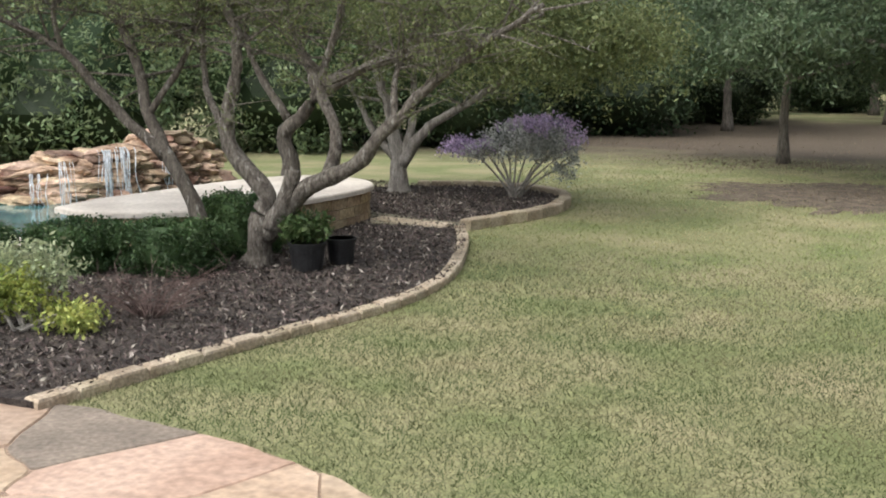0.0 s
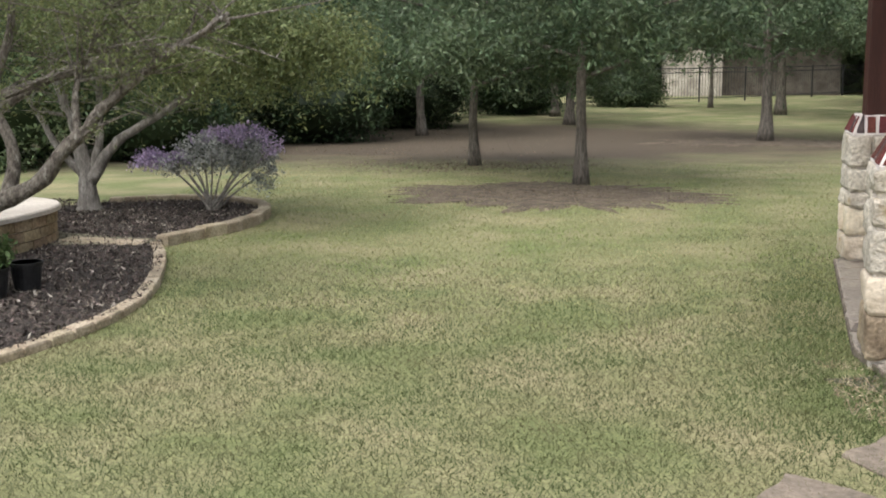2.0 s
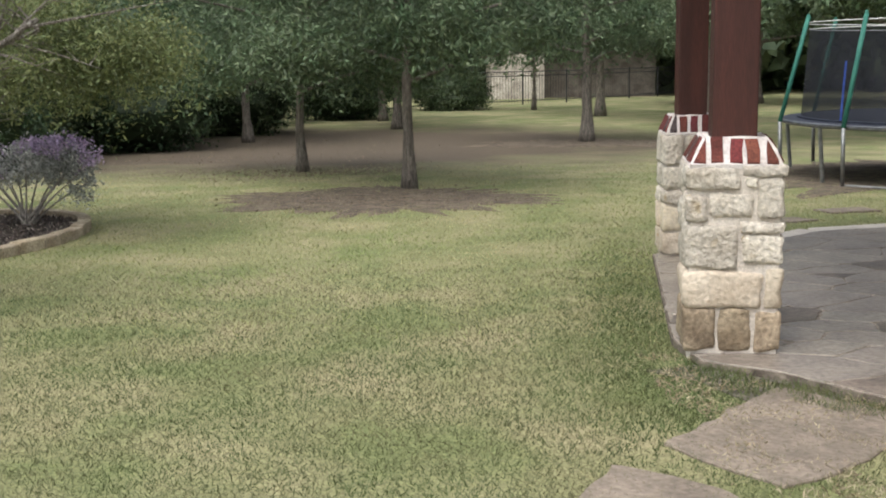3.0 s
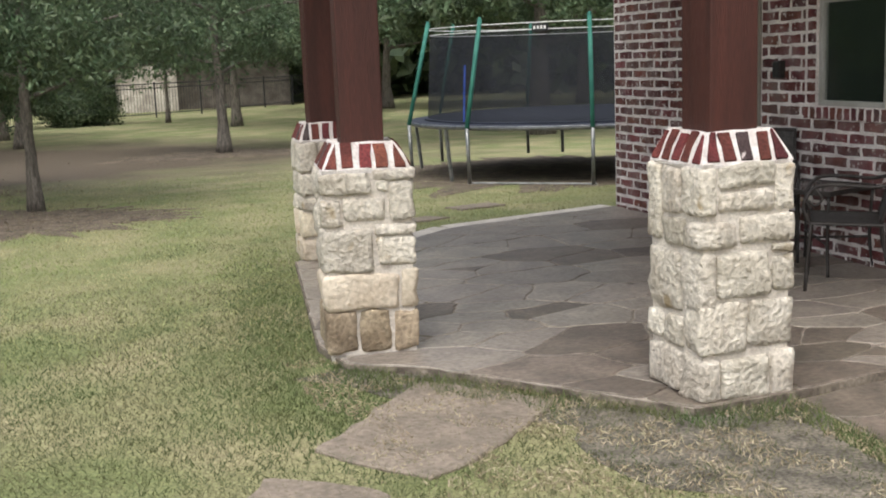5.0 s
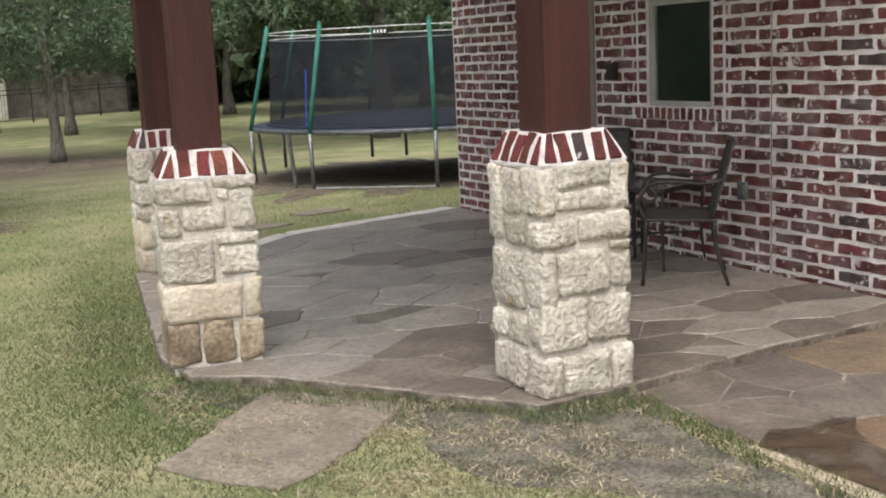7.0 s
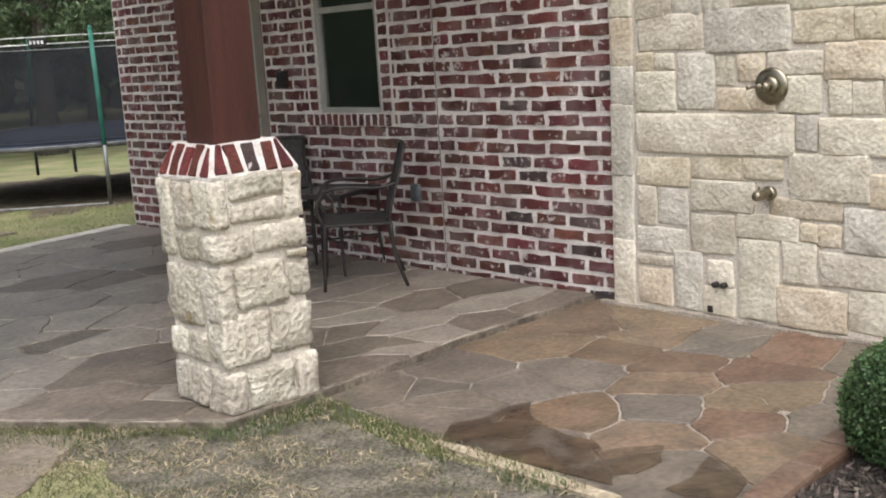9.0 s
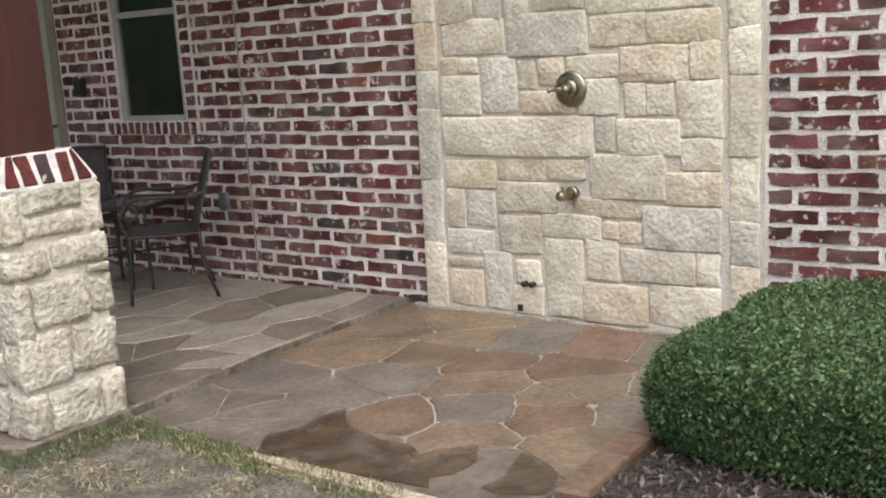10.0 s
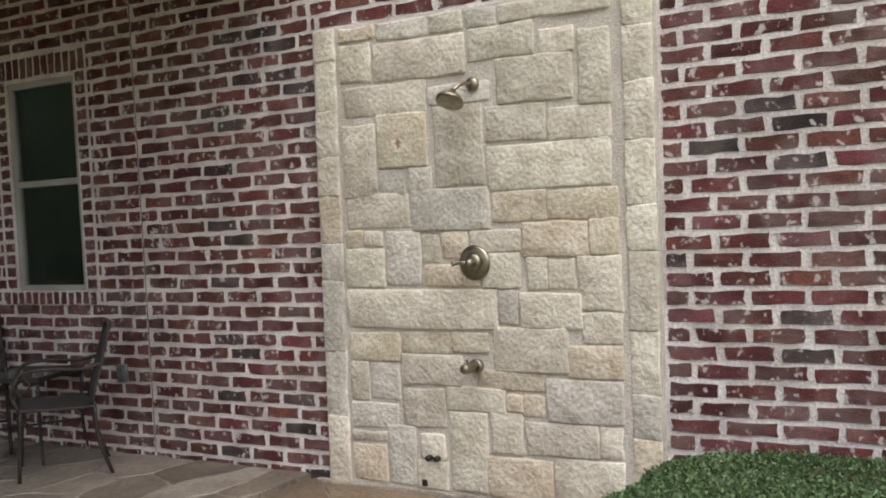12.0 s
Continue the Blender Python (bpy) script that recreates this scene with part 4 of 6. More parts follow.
# ---- trampoline ----
def trampoline(cx, cy, r, ground, rail, top):
    root = thing("trampoline", "round trampoline with green padded poles and a dark safety net", "trampoline", (cx, cy, ground))
    h, t = rail - ground, top - ground

    def ring(rad, z, n=48, a0=0.0):
        return [(rad * math.cos(a0 + 2 * math.pi * k / n), rad * math.sin(a0 + 2 * math.pi * k / n), z) for k in range(n + 1)]

    part("rail", bar(ring(r, h), 0.028), GALV, root, "pale steel frame rail", smooth=True)
    bm = bmesh.new()
    for z0, z1, ra, rb in ((h + 0.03, h + 0.035, r * 0.90, r * 1.0),):
        a, b = [bm.verts.new(p) for p in ring(ra, z1)[:-1]], [bm.verts.new(p) for p in ring(rb, z0)[:-1]]
        c = [bm.verts.new((x, y, z - 0.02)) for x, y, z in ring(rb + 0.03, z0)[:-1]]
        for k in range(48):
            bm.faces.new((a[k], b[k], b[(k + 1) % 48], a[(k + 1) % 48]))
            bm.faces.new((b[k], c[k], c[(k + 1) % 48], b[(k + 1) % 48]))
    part("edge_pad", bm, MAT_BED, root, "dark edge pad over the springs")
    bm = bmesh.new()
    bmesh.ops.create_cone(bm, cap_ends=True, segments=48, radius1=r * 0.92, radius2=r * 0.92, depth=0.02, matrix=Matrix.Translation((0, 0, h + 0.045)))
    part("bed", bm, MAT_BED, root, "dark blue-black jumping bed")
    bm = bmesh.new()
    low, high = [bm.verts.new(p) for p in ring(r * 0.90, h + 0.06)[:-1]], [bm.verts.new(p) for p in ring(r * 0.87, t - 0.10)[:-1]]
    for k in range(48):
        bm.faces.new((low[k], low[(k + 1) % 48], high[(k + 1) % 48], high[k]))
    part("safety_net", bm, NET, root, "black see-through safety net", smooth=True)
    for z, rad in ((t - 0.02, 0.895), (t - 0.10, 0.87)):
        part("net_rope", bar(ring(r * rad, z), 0.006, 5), WHITE_STRAP, root, "white top rope")
    for deg in (174, 209, 247, 286, 325, 5, 48, 85, 125):
        a = radians(deg)
        c, s = math.cos(a), math.sin(a)
        lo, mid, hi = (r * 1.02 * c, r * 1.02 * s, 0.02), (r * 1.03 * c, r * 1.03 * s, h), (r * 0.90 * c, r * 0.90 * s, t + 0.03)
        sleeve = part("pole", bar([mid, ((mid[0] + hi[0]) / 2, (mid[1] + hi[1]) / 2, (mid[2] + hi[2]) / 2), hi], 0.027), GREEN_FOAM, root, "green foam padded pole", smooth=True)
        part("pole_cap", bar([hi, (hi[0], hi[1], hi[2] + 0.05)], [0.029, 0.015]), GREEN_FOAM, sleeve)
        part("leg", bar([lo, mid], 0.024), GALV, root, "galvanised leg", smooth=True)
        if deg in (174, 247, 325, 48, 125):
            b = radians(deg + 24)
            part("inner_leg", bar([(r * 0.97 * math.cos(b), r * 0.97 * math.sin(b), 0.02), (r * math.cos(b), r * math.sin(b), h)], 0.025), GALV, root)
    a, b = radians(210), radians(248)
    part("foot_rail", bar([(r * 1.02 * math.cos(a), r * 1.02 * math.sin(a), 0.03), (r * 1.02 * math.cos(b), r * 1.02 * math.sin(b), 0.03)], 0.016), GALV, root)
    a = radians(200)
    part("door_strap", bar([(r * 0.9 * math.cos(a), r * 0.9 * math.sin(a), h + 0.05), (r * 0.88 * math.cos(a), r * 0.88 * math.sin(a), h + 0.75)], 0.014, 6), BLUE_PAD, root, "blue door strap")
    a = radians(231)
    tag = part("name_patch", boxes((-0.10, 0.10, -0.012, 0.0, -0.045, 0.045), bevel=0.003), IRON, root, "black patch with a pale mark")
    tag.matrix_local = pose(r * 0.89 * math.cos(a), r * 0.89 * math.sin(a), t - 0.08, 0, 0, 231 + 90)
    for k in range(4):
        part("pale_bar", boxes((-0.078 + 0.042 * k, -0.054 + 0.042 * k, -0.018, -0.012, -0.018, 0.02)), WHITE_STRAP, tag)
    return root


trampoline(6.83, 14.10, 2.33, -0.045, 0.648, 1.89)


# ---- stepping stones ----
def step_stone(outline, label):
    ring = outline + outline[:1]
    pts = [Vector((a[0] + (b[0] - a[0]) * t / 5, a[1] + (b[1] - a[1]) * t / 5, 0)) for a, b in zip(ring, ring[1:]) for t in range(5)]
    out = [(p.x + 0.03 * noise.noise(p * 7), p.y + 0.03 * noise.noise(p * 7 + Vector((4, 4, 4)))) for p in pts]
    bm = slab(bmesh.new(), out[::-1], -0.05, 0.010, 0.008)
    bmesh.ops.recalc_face_normals(bm, faces=bm.faces)
    tagged(mesh_object("stepping_stone", bm, FLAG_STEP), label, "stepping stone", "stepping stones in the lawn")


step_stone([(1.56, 4.98), (1.80, 4.66), (1.99, 4.45), (1.84, 4.26), (1.68, 4.12), (1.45, 3.90), (1.19, 3.77), (1.00, 4.02), (0.86, 4.26), (1.02, 4.40), (1.15, 4.55), (1.36, 4.80)],
           "large brown-grey flagstone set in the lawn")
step_stone([(2.95, 10.25), (3.35, 10.35), (3.5, 10.15), (3.1, 10.02)], "pale flagstone set in the grass behind the patio")
step_stone([(3.7, 10.85), (4.2, 10.95), (4.3, 10.7), (3.8, 10.6)], "pale flagstone set in the grass behind the patio")
step_stone([(0.62, 4.02), (0.82, 3.90), (1.02, 3.68), (0.90, 3.35), (0.55, 3.28), (0.36, 3.50), (0.47, 3.74)], "brown-grey flagstone set in dry grass")

# ---- nursery pots ----
def nursery_pot(x, y, r, h, plant):
    root = thing("nursery_pot", "black plastic nursery pot with a leafy green plant on the mulch" if plant else "black plastic nursery pot standing on the mulch", "plant pot", (x, y, 0.033))
    bm = bmesh.new()
    tube(bm, [(0, 0, 0), (0, 0, h * 0.9), (0, 0, h * 0.9), (0, 0, h), (0, 0, h), (0, 0, h * 0.85)], [r * 0.82, r * 0.98, r * 1.06, r * 1.06, r * 0.93, r * 0.9], 24)
    part("pot", bm, PLASTIC_BLACK, root)
    if plant:
        for k in range(9):
            a = k * 2.4
            part("stem", bar([(0.02 * math.cos(a), 0.02 * math.sin(a), h * 0.8), (0.10 * math.cos(a), 0.10 * math.sin(a), h + 0.12)], 0.004, 5), TWIG, root)
        leaves_mesh("foliage", clumps((0, 0, h + 0.09), (0.18, 0.18, 0.11), 70, 22, 0.03, 0.3), 0.045, 0.022, LEAF_HERB, root)


nursery_pot(-3.83, 6.50, 0.125, 0.19, True)
nursery_pot(-3.72, 6.78, 0.10, 0.18, False)

# ---- pool, platform and waterfall ----
RIM = smooth_path([(-5.95, 6.50, 0), (-5.43, 6.45, 0), (-4.76, 6.95, 0), (-4.46, 7.78, 0), (-4.40, 8.65, 0), (-4.72, 9.08, 0), (-5.22, 9.16, 0),
                   (-5.53, 8.87, 0), (-5.75, 8.29, 0), (-5.86, 7.60, 0), (-5.98, 6.99, 0)], 4)
platform = thing("pool_platform", "raised pool platform with pale coping over tan stone facing", "pool platform", kind="structure")
bm = slab(bmesh.new(), [(p.x, p.y) for p in RIM], 0.285, 0.33, 0.012)
bmesh.ops.recalc_face_normals(bm, faces=bm.faces)
part("coping", bm, COPING, platform, "pale smooth coping")
bm = slab(bmesh.new(), [(-5.1 + (p.x + 5.1) * 0.93, 7.9 + (p.y - 7.9) * 0.95) for p in RIM], -0.05, 0.284)
part("core", bm, STONE_MORTAR, platform)
for row in range(3):
    z0 = 0.02 + row * 0.088
    k = 1 + row
    for i in range(1, 24):
        a, b = RIM[i], RIM[i + 1]
        shift = 0.5 * (row % 2)
        p, q = a + (b - a) * shift, b + (RIM[i + 2] - b) * shift
        p, q = Vector((-5.1 + (p.x + 5.1) * 0.965, 7.9 + (p.y - 7.9) * 0.975, 0)), Vector((-5.1 + (q.x + 5.1) * 0.965, 7.9 + (q.y - 7.9) * 0.975, 0))
        w = (q - p).normalized()
        n = Vector((-w.y, w.x, 0)) * 0.06
        p, q = p + w * 0.006, q - w * 0.006
        bm = slab(bmesh.new(), [(p.x, p.y), (q.x, q.y), (q.x + n.x, q.y + n.y), (p.x + n.x, p.y + n.y)], z0, z0 + 0.080, 0.006)
        bmesh.ops.recalc_face_normals(bm, faces=bm.faces)
        part("stone", bm, POOL_WALL, platform)
bm = slab(bmesh.new(), [(-5.93, 6.42), (-5.97, 7.2), (-5.84, 8.3), (-6.4, 9.6), (-7.2, 10.4), (-8.2, 8.9), (-11.0, 9.2), (-11.4, 6.0), (-8.0, 5.75)][::-1], 0.0, 0.05)
bmesh.ops.recalc_face_normals(bm, faces=bm.faces)
tagged(mesh_object("water", bm, WATER), "turquoise pool water below the waterfall", "water", kind="structure")
bm = bmesh.new()
line = smooth_path([(-11.4, 5.6, 0), (-8.6, 5.55, 0), (-7.2, 5.75, 0), (-6.2, 6.1, 0), (-5.5, 6.35, 0)], 5)
for a, b in zip(line, line[1:]):
    n = Vector((a.y - b.y, b.x - a.x, 0)).normalized() * 0.32
    slab(bm, [(a.x, a.y), (b.x, b.y), (b.x + n.x, b.y + n.y), (a.x + n.x, a.y + n.y)], 0.0, 0.10, 0.006)
bmesh.ops.recalc_face_normals(bm, faces=bm.faces)
tagged(mesh_object("pool_coping", bm, COPING), "pale stone coping at the pool edge", "coping", kind="structure")


ROCK_LINE = smooth_path([(-10.4, 8.75, 0.22), (-9.2, 8.45, 0.25), (-8.1, 8.25, 0.29), (-7.62, 8.28, 0.36), (-7.38, 8.56, 0.46), (-7.27, 9.05, 0.46),
                         (-7.24, 9.50, 0.57), (-7.26, 10.05, 0.48), (-7.26, 10.50, 0.28)], 8)
r = random.Random(5)
k = 0
for layer in range(5):
    z = 0.05 + layer * 0.112
    i = 0.0
    while i < len(ROCK_LINE) - 1:
        p = ROCK_LINE[int(i)]
        w = r.uniform(0.13, 0.27)
        if p.z > z + 0.015:
            back = 0.13 * layer + r.uniform(-0.05, 0.07)
            at = (p.x - 0.66 * back, p.y + 0.72 * back, z + 0.025)
            bm = rock(bmesh.new(), (0, 0, 0), (w * 1.1, r.uniform(0.14, 0.24), r.uniform(0.045, 0.085)), k, 3, 0.42)
            bmesh.ops.rotate(bm, cent=(0, 0, 0), matrix=Euler((r.uniform(-0.12, 0.12), r.uniform(-0.14, 0.14), r.uniform(0.3, 1.1))).to_matrix(), verts=bm.verts)
            bmesh.ops.translate(bm, vec=at, verts=bm.verts)
            tagged(mesh_object("boulder", bm, BOULDER), "flat tan and rust boulder stacked in the waterfall", "boulder", "waterfall boulders")
            k += 1
        i += w * r.uniform(7.0, 10.5) * (2.2 if i < 16 else 1.0)
for i, top_z, n, wide in ((22, 0.27, 9, 0.12), (29, 0.36, 9, 0.10), (36, 0.44, 14, 0.09), (40, 0.45, 14, 0.09), (50, 0.40, 6, 0.06)):
    p = ROCK_LINE[i]
    fall = thing("waterfall", "thin white streams of falling water over the boulders", "waterfall", (p.x + 0.02, p.y - 0.02, 0.05), 42, group="waterfall streams")
    for j in range(n):
        dx = r.gauss(0, 0.55 * wide)
        out = 0.17 + r.uniform(0.02, 0.09)
        bm = bar(smooth_path([(dx, 0.22, top_z), (dx + r.uniform(-0.01, 0.01), -0.12, top_z - 0.03), (dx + r.uniform(-0.03, 0.03), -out, top_z * 0.45), (dx + r.uniform(-0.04, 0.04), -out - 0.03, 0.0)], 3),
                 [(0.002 + 0.005 * r.random()) * r.uniform(0.4, 1.3) for _ in range(10)], 5)
        part("stream", bm, WATER_WHITE, fall)


# ---- plants ----
def shrub(name, label, category, at, ellipsoids, leaf, material, per=26, size=0.05, shell=0.55, core=None, stems=0, group="", droop=0.0, boxy=1.0):
    """A shrub: leaf clumps over ellipsoids (offset, radii, clumps), with a solid core for the shade inside and stems.
    """
    root = thing(name, label, category, at, group=group)
    pts = np.concatenate([clumps(o, rad, n, per, size, shell, floor=0.0, boxy=boxy) for o, rad, n in ellipsoids])
    leaves_mesh("foliage", pts, leaf[0], leaf[1], material, root, droop)
    # solid core fills the gaps in place of the shade inside
    if core:
        bm = bmesh.new()
        for o, rad, n in ellipsoids:
            made = bmesh.ops.create_icosphere(bm, subdivisions=3, radius=1.0)
            for v in made["verts"]:
                v.co = Vector([math.copysign(abs(c) ** boxy, c) for c in v.co])
                d = 0.74 + 0.16 * noise.noise(v.co * 2.3 + Vector(o))
                v.co = Vector((v.co.x * rad[0] * d + o[0], v.co.y * rad[1] * d + o[1], max(0.0, v.co.z * rad[2] * d + o[2])))
        part("inner_foliage", bm, core, root, "solid core that stands in for the shade inside the shrub")
    for s in range(stems):
        o, rad, n = ellipsoids[s % len(ellipsoids)]
        a = s * 2.4
        tip = (o[0] + rad[0] * 0.6 * math.cos(a), o[1] + rad[1] * 0.6 * math.sin(a), o[2] + 0.3 * rad[2] * math.sin(3 * a))
        mid = (tip[0] * 0.45, tip[1] * 0.45, tip[2] * 0.5)
        part("stem", bar(smooth_path([(0.05 * math.cos(a), 0.05 * math.sin(a), 0), mid, tip], 3), [0.012, 0.011, 0.010, 0.009, 0.008, 0.006, 0.004], 5), BARK_PALE, root)
    return root


def tree(label, at, limbs, crown, leaf, material, bark, per=34, size=0.10, shell=0.3, droop=0.3, group="", sides=10, twigs=0, spray=0.0):
    """A tree: tapered limbs (points, radius at foot, radius at tip) and a crown of leaf clumps."""
    root = thing("tree", label, "tree", at, group=group)
    for i, (pts, r0, r1) in enumerate(limbs):
        line = smooth_path(pts, 5)
        n = len(line)
        line = [p + 0.45 * r0 * Vector((noise.noise(p * 6), noise.noise(p * 6 + Vector((9, 0, 0))), 0)) for p in line]
        radii = [r0 + (r1 - r0) * (k / (n - 1)) ** 0.8 + (0.35 * r0 * max(0, 1 - k / 2.5) if i == 0 else 0) for k in range(n)]
        radii = [q * (1 + 0.22 * noise.noise(p * 8)) for q, p in zip(radii, line)]
        part("trunk" if i == 0 else "limb", tube(bmesh.new(), line, radii, sides), bark, root, smooth=True)
    pts = np.concatenate([clumps(o, rad, n, per, size, shell, 0.8, spray=spray) for o, rad, n in crown])
    if twigs:
        q = random.Random(len(limbs) * 7 + twigs)
        bm, extra = bmesh.new(), []
        for k in range(twigs):
            line = smooth_path(limbs[q.randrange(len(limbs))][0], 5)
            p = line[int(len(line) * q.uniform(0.5, 0.99))]
            if p.z < 0.9:
                continue
            d = Vector((q.uniform(-1, 1), q.uniform(-1, 1), q.uniform(-0.15, 0.9))).normalized() * q.uniform(0.3, 0.8)
            side = Vector((q.uniform(-1, 1), q.uniform(-1, 1), q.uniform(-1, 0.3))) * 0.14
            way = smooth_path([p, p + d * 0.5 + side * 0.4, p + d + side], 4)
            tube(bm, way, [0.011 - 0.0011 * j for j in range(len(way))], 5)
            for j in range(3):
                w = way[q.randrange(3, len(way))]
                e = w + Vector((q.uniform(-1, 1), q.uniform(-1, 1), q.uniform(-0.5, 0.7))) * 0.22
                tube(bm, [w, e], [0.004, 0.0015], 4)
                for _ in range(16):
                    extra.append(w + (e - w) * q.uniform(0.3, 1.15) + Vector((q.gauss(0, 0.03), q.gauss(0, 0.03), q.gauss(0, 0.025))))
            for _ in range(26):
                w = way[q.randrange(3, len(way))]
                extra.append(w + Vector((q.gauss(0, 0.05), q.gauss(0, 0.05), q.gauss(0, 0.04))))
        tagged(part("twig_tangle", bm, bark, root, "fine crooked twigs"), kind="stuff")
        pts = np.concatenate([pts, np.array([tuple(v) for v in extra])])
    leaves_mesh("crown", pts, leaf[0], leaf[1], material, root, droop)
    return root


# the two leaning ornamental trees in the bed, and twigs between them
tree("leaning multi-stemmed tree with olive leaves in the mulch bed", (-4.50, 6.36, 0.02),
     [([(0, 0, 0), (-0.18, 0, 0.53), (-0.47, 0.02, 0.96), (-0.61, 0.1, 1.36), (-0.92, 0.2, 1.80), (-1.2, 0.3, 2.4)], 0.062, 0.022),
      ([(-0.34, 0, 0.74), (-0.77, -0.05, 1.12), (-1.09, -0.1, 1.45), (-1.63, -0.15, 1.68), (-2.2, -0.2, 1.9)], 0.045, 0.014),
      ([(-1.09, -0.1, 1.45), (-1.15, -0.1, 1.75), (-1.05, 0, 2.2)], 0.022, 0.010), ([(-0.50, 0.02, 1.0), (-0.25, 0.2, 1.5), (-0.2, 0.3, 2.1)], 0.028, 0.012)],
     [((-1.3, 0.1, 2.10), (1.1, 1.0, 0.42), 170), ((-2.1, -0.1, 1.95), (0.7, 0.8, 0.30), 60)], (0.034, 0.0085), LEAF_OLIVE, BARK, per=70, group="trees in the bed", size=0.036, twigs=140, spray=0.17)
tree("gnarled multi-stemmed tree with a sawn stub in the mulch bed", (-4.20, 6.49, 0.02),
     [([(-0.02, 0, 0), (0.02, 0, 0.18), (0.03, 0, 0.36), (0.05, 0, 0.53), (-0.20, 0, 0.82), (-0.23, 0.05, 1.14), (-0.18, 0.1, 1.48), (-0.37, 0.15, 1.95), (-0.4, 0.2, 2.4)], 0.100, 0.020),
      ([(0.06, 0, 0.22), (0.36, 0, 0.54), (0.70, 0.02, 0.72), (0.99, 0.05, 1.01), (1.26, 0.1, 1.28), (1.56, 0.2, 1.52), (1.9, 0.3, 1.75)], 0.075, 0.016),
      ([(0.10, -0.02, 0.27), (0.22, -0.02, 0.45), (0.27, -0.02, 0.56), (0.275, -0.02, 0.68)], 0.070, 0.058),
      ([(0.52, 0.02, 0.62), (0.55, 0.1, 0.95), (0.40, 0.15, 1.25), (0.55, 0.2, 1.7), (0.5, 0.3, 2.2)], 0.050, 0.018),
      ([(0.42, 0.15, 1.25), (0.85, 0.3, 1.40), (1.35, 0.5, 1.52), (1.8, 0.6, 1.7)], 0.034, 0.012),
      ([(0.99, 0.05, 1.01), (0.95, 0.2, 1.35), (1.15, 0.3, 1.8)], 0.028, 0.010),
      ([(-0.20, 0, 0.80), (-0.45, 0.1, 1.2), (-0.55, 0.2, 1.7), (-0.8, 0.2, 2.1)], 0.034, 0.012),
      ([(0.42, 0.15, 1.2), (0.20, 0.2, 1.55), (0.05, 0.2, 1.95)], 0.030, 0.012)],
     [((0.95, 0.5, 2.02), (1.1, 1.1, 0.42), 190), ((-0.4, 0.3, 2.10), (1.0, 1.0, 0.40), 150)],
     (0.034, 0.0085), LEAF_OLIVE, BARK_MOTTLED, per=70, group="trees in the bed", size=0.036, twigs=140, spray=0.17)
tree("gnarled tree behind the platform with olive leaves", (-5.62, 9.42, 0.02),
     [([(0, 0, 0), (-0.05, 0, 0.44), (-0.07, 0, 0.68), (0.26, 0.02, 1.02), (0.10, 0.05, 1.44), (-0.2, 0.1, 1.95), (-0.3, 0.1, 2.6)], 0.10, 0.028),
      ([(0.22, 0.02, 1.0), (0.95, 0.1, 1.38), (1.65, 0.2, 1.58), (2.2, 0.3, 1.8)], 0.055, 0.018), ([(-0.05, 0, 0.8), (-0.5, 0.1, 1.4), (-0.7, 0.2, 2.2)], 0.045, 0.018)],
     [((0.4, 0.6, 2.1), (1.5, 1.2, 0.5), 170), ((-1.2, 0.6, 2.0), (1.2, 1.0, 0.5), 110)], (0.042, 0.015), LEAF_OLIVE, BARK, per=50, group="trees in the bed", size=0.05, twigs=110, spray=0.22)
tree("pale-barked tree in the far kerbed bed", (-5.00, 10.5, 0.0),
     [([(0, 0, 0), (0.0, 0, 0.32), (-0.08, 0, 0.72), (-0.2, 0, 1.15), (-0.4, 0, 1.8)], 0.11, 0.03),
      ([(0.03, 0, 0.30), (0.28, 0, 0.66), (0.62, 0, 0.88), (1.1, 0.1, 1.2), (1.5, 0.1, 1.6)], 0.065, 0.02), ([(0.02, 0, 0.3), (0.10, 0.1, 0.75), (0.1, 0.2, 1.3), (0.2, 0.2, 1.9)], 0.06, 0.02),
      ([(-0.03, 0, 0.35), (-0.32, 0, 0.7), (-0.6, 0, 1.2)], 0.05, 0.02)],
     [((0.2, 0.3, 1.85), (1.9, 1.4, 0.55), 240), ((1.5, 0.4, 1.55), (1.0, 0.9, 0.36), 110), ((1.8, -0.9, 1.62), (1.05, 1.0, 0.50), 330), ((2.5, -0.7, 1.56), (0.60, 0.60, 0.38), 120)], (0.050, 0.017), LEAF_OLIVE, BARK_PALE, per=46, group="trees in the bed", size=0.06, twigs=80, spray=0.22)

# flowering sage
sage = shrub("flowering_sage", "silver-leaved sage bush topped with purple flowers in a kerbed bed", "shrub", (-3.78, 10.6, 0.03),
             [((0.15, 0, 0.56), (0.52, 0.45, 0.24), 150), ((0.48, 0, 0.45), (0.24, 0.3, 0.25), 45), ((-0.42, 0, 0.46), (0.34, 0.32, 0.10), 30)], (0.034, 0.018), LEAF_SAGE, 26, 0.035, 0.3, stems=16)
leaves_mesh("blossom", np.concatenate([clumps((0.25, 0, 0.74), (0.46, 0.4, 0.09), 75, 22, 0.028, 0.2), clumps((-0.48, -0.05, 0.50), (0.36, 0.3, 0.09), 55, 22, 0.028, 0.2),
                                       clumps((0.62, -0.1, 0.62), (0.16, 0.2, 0.12), 14, 20, 0.028, 0.2)]), 0.030, 0.022, PETAL, sage)

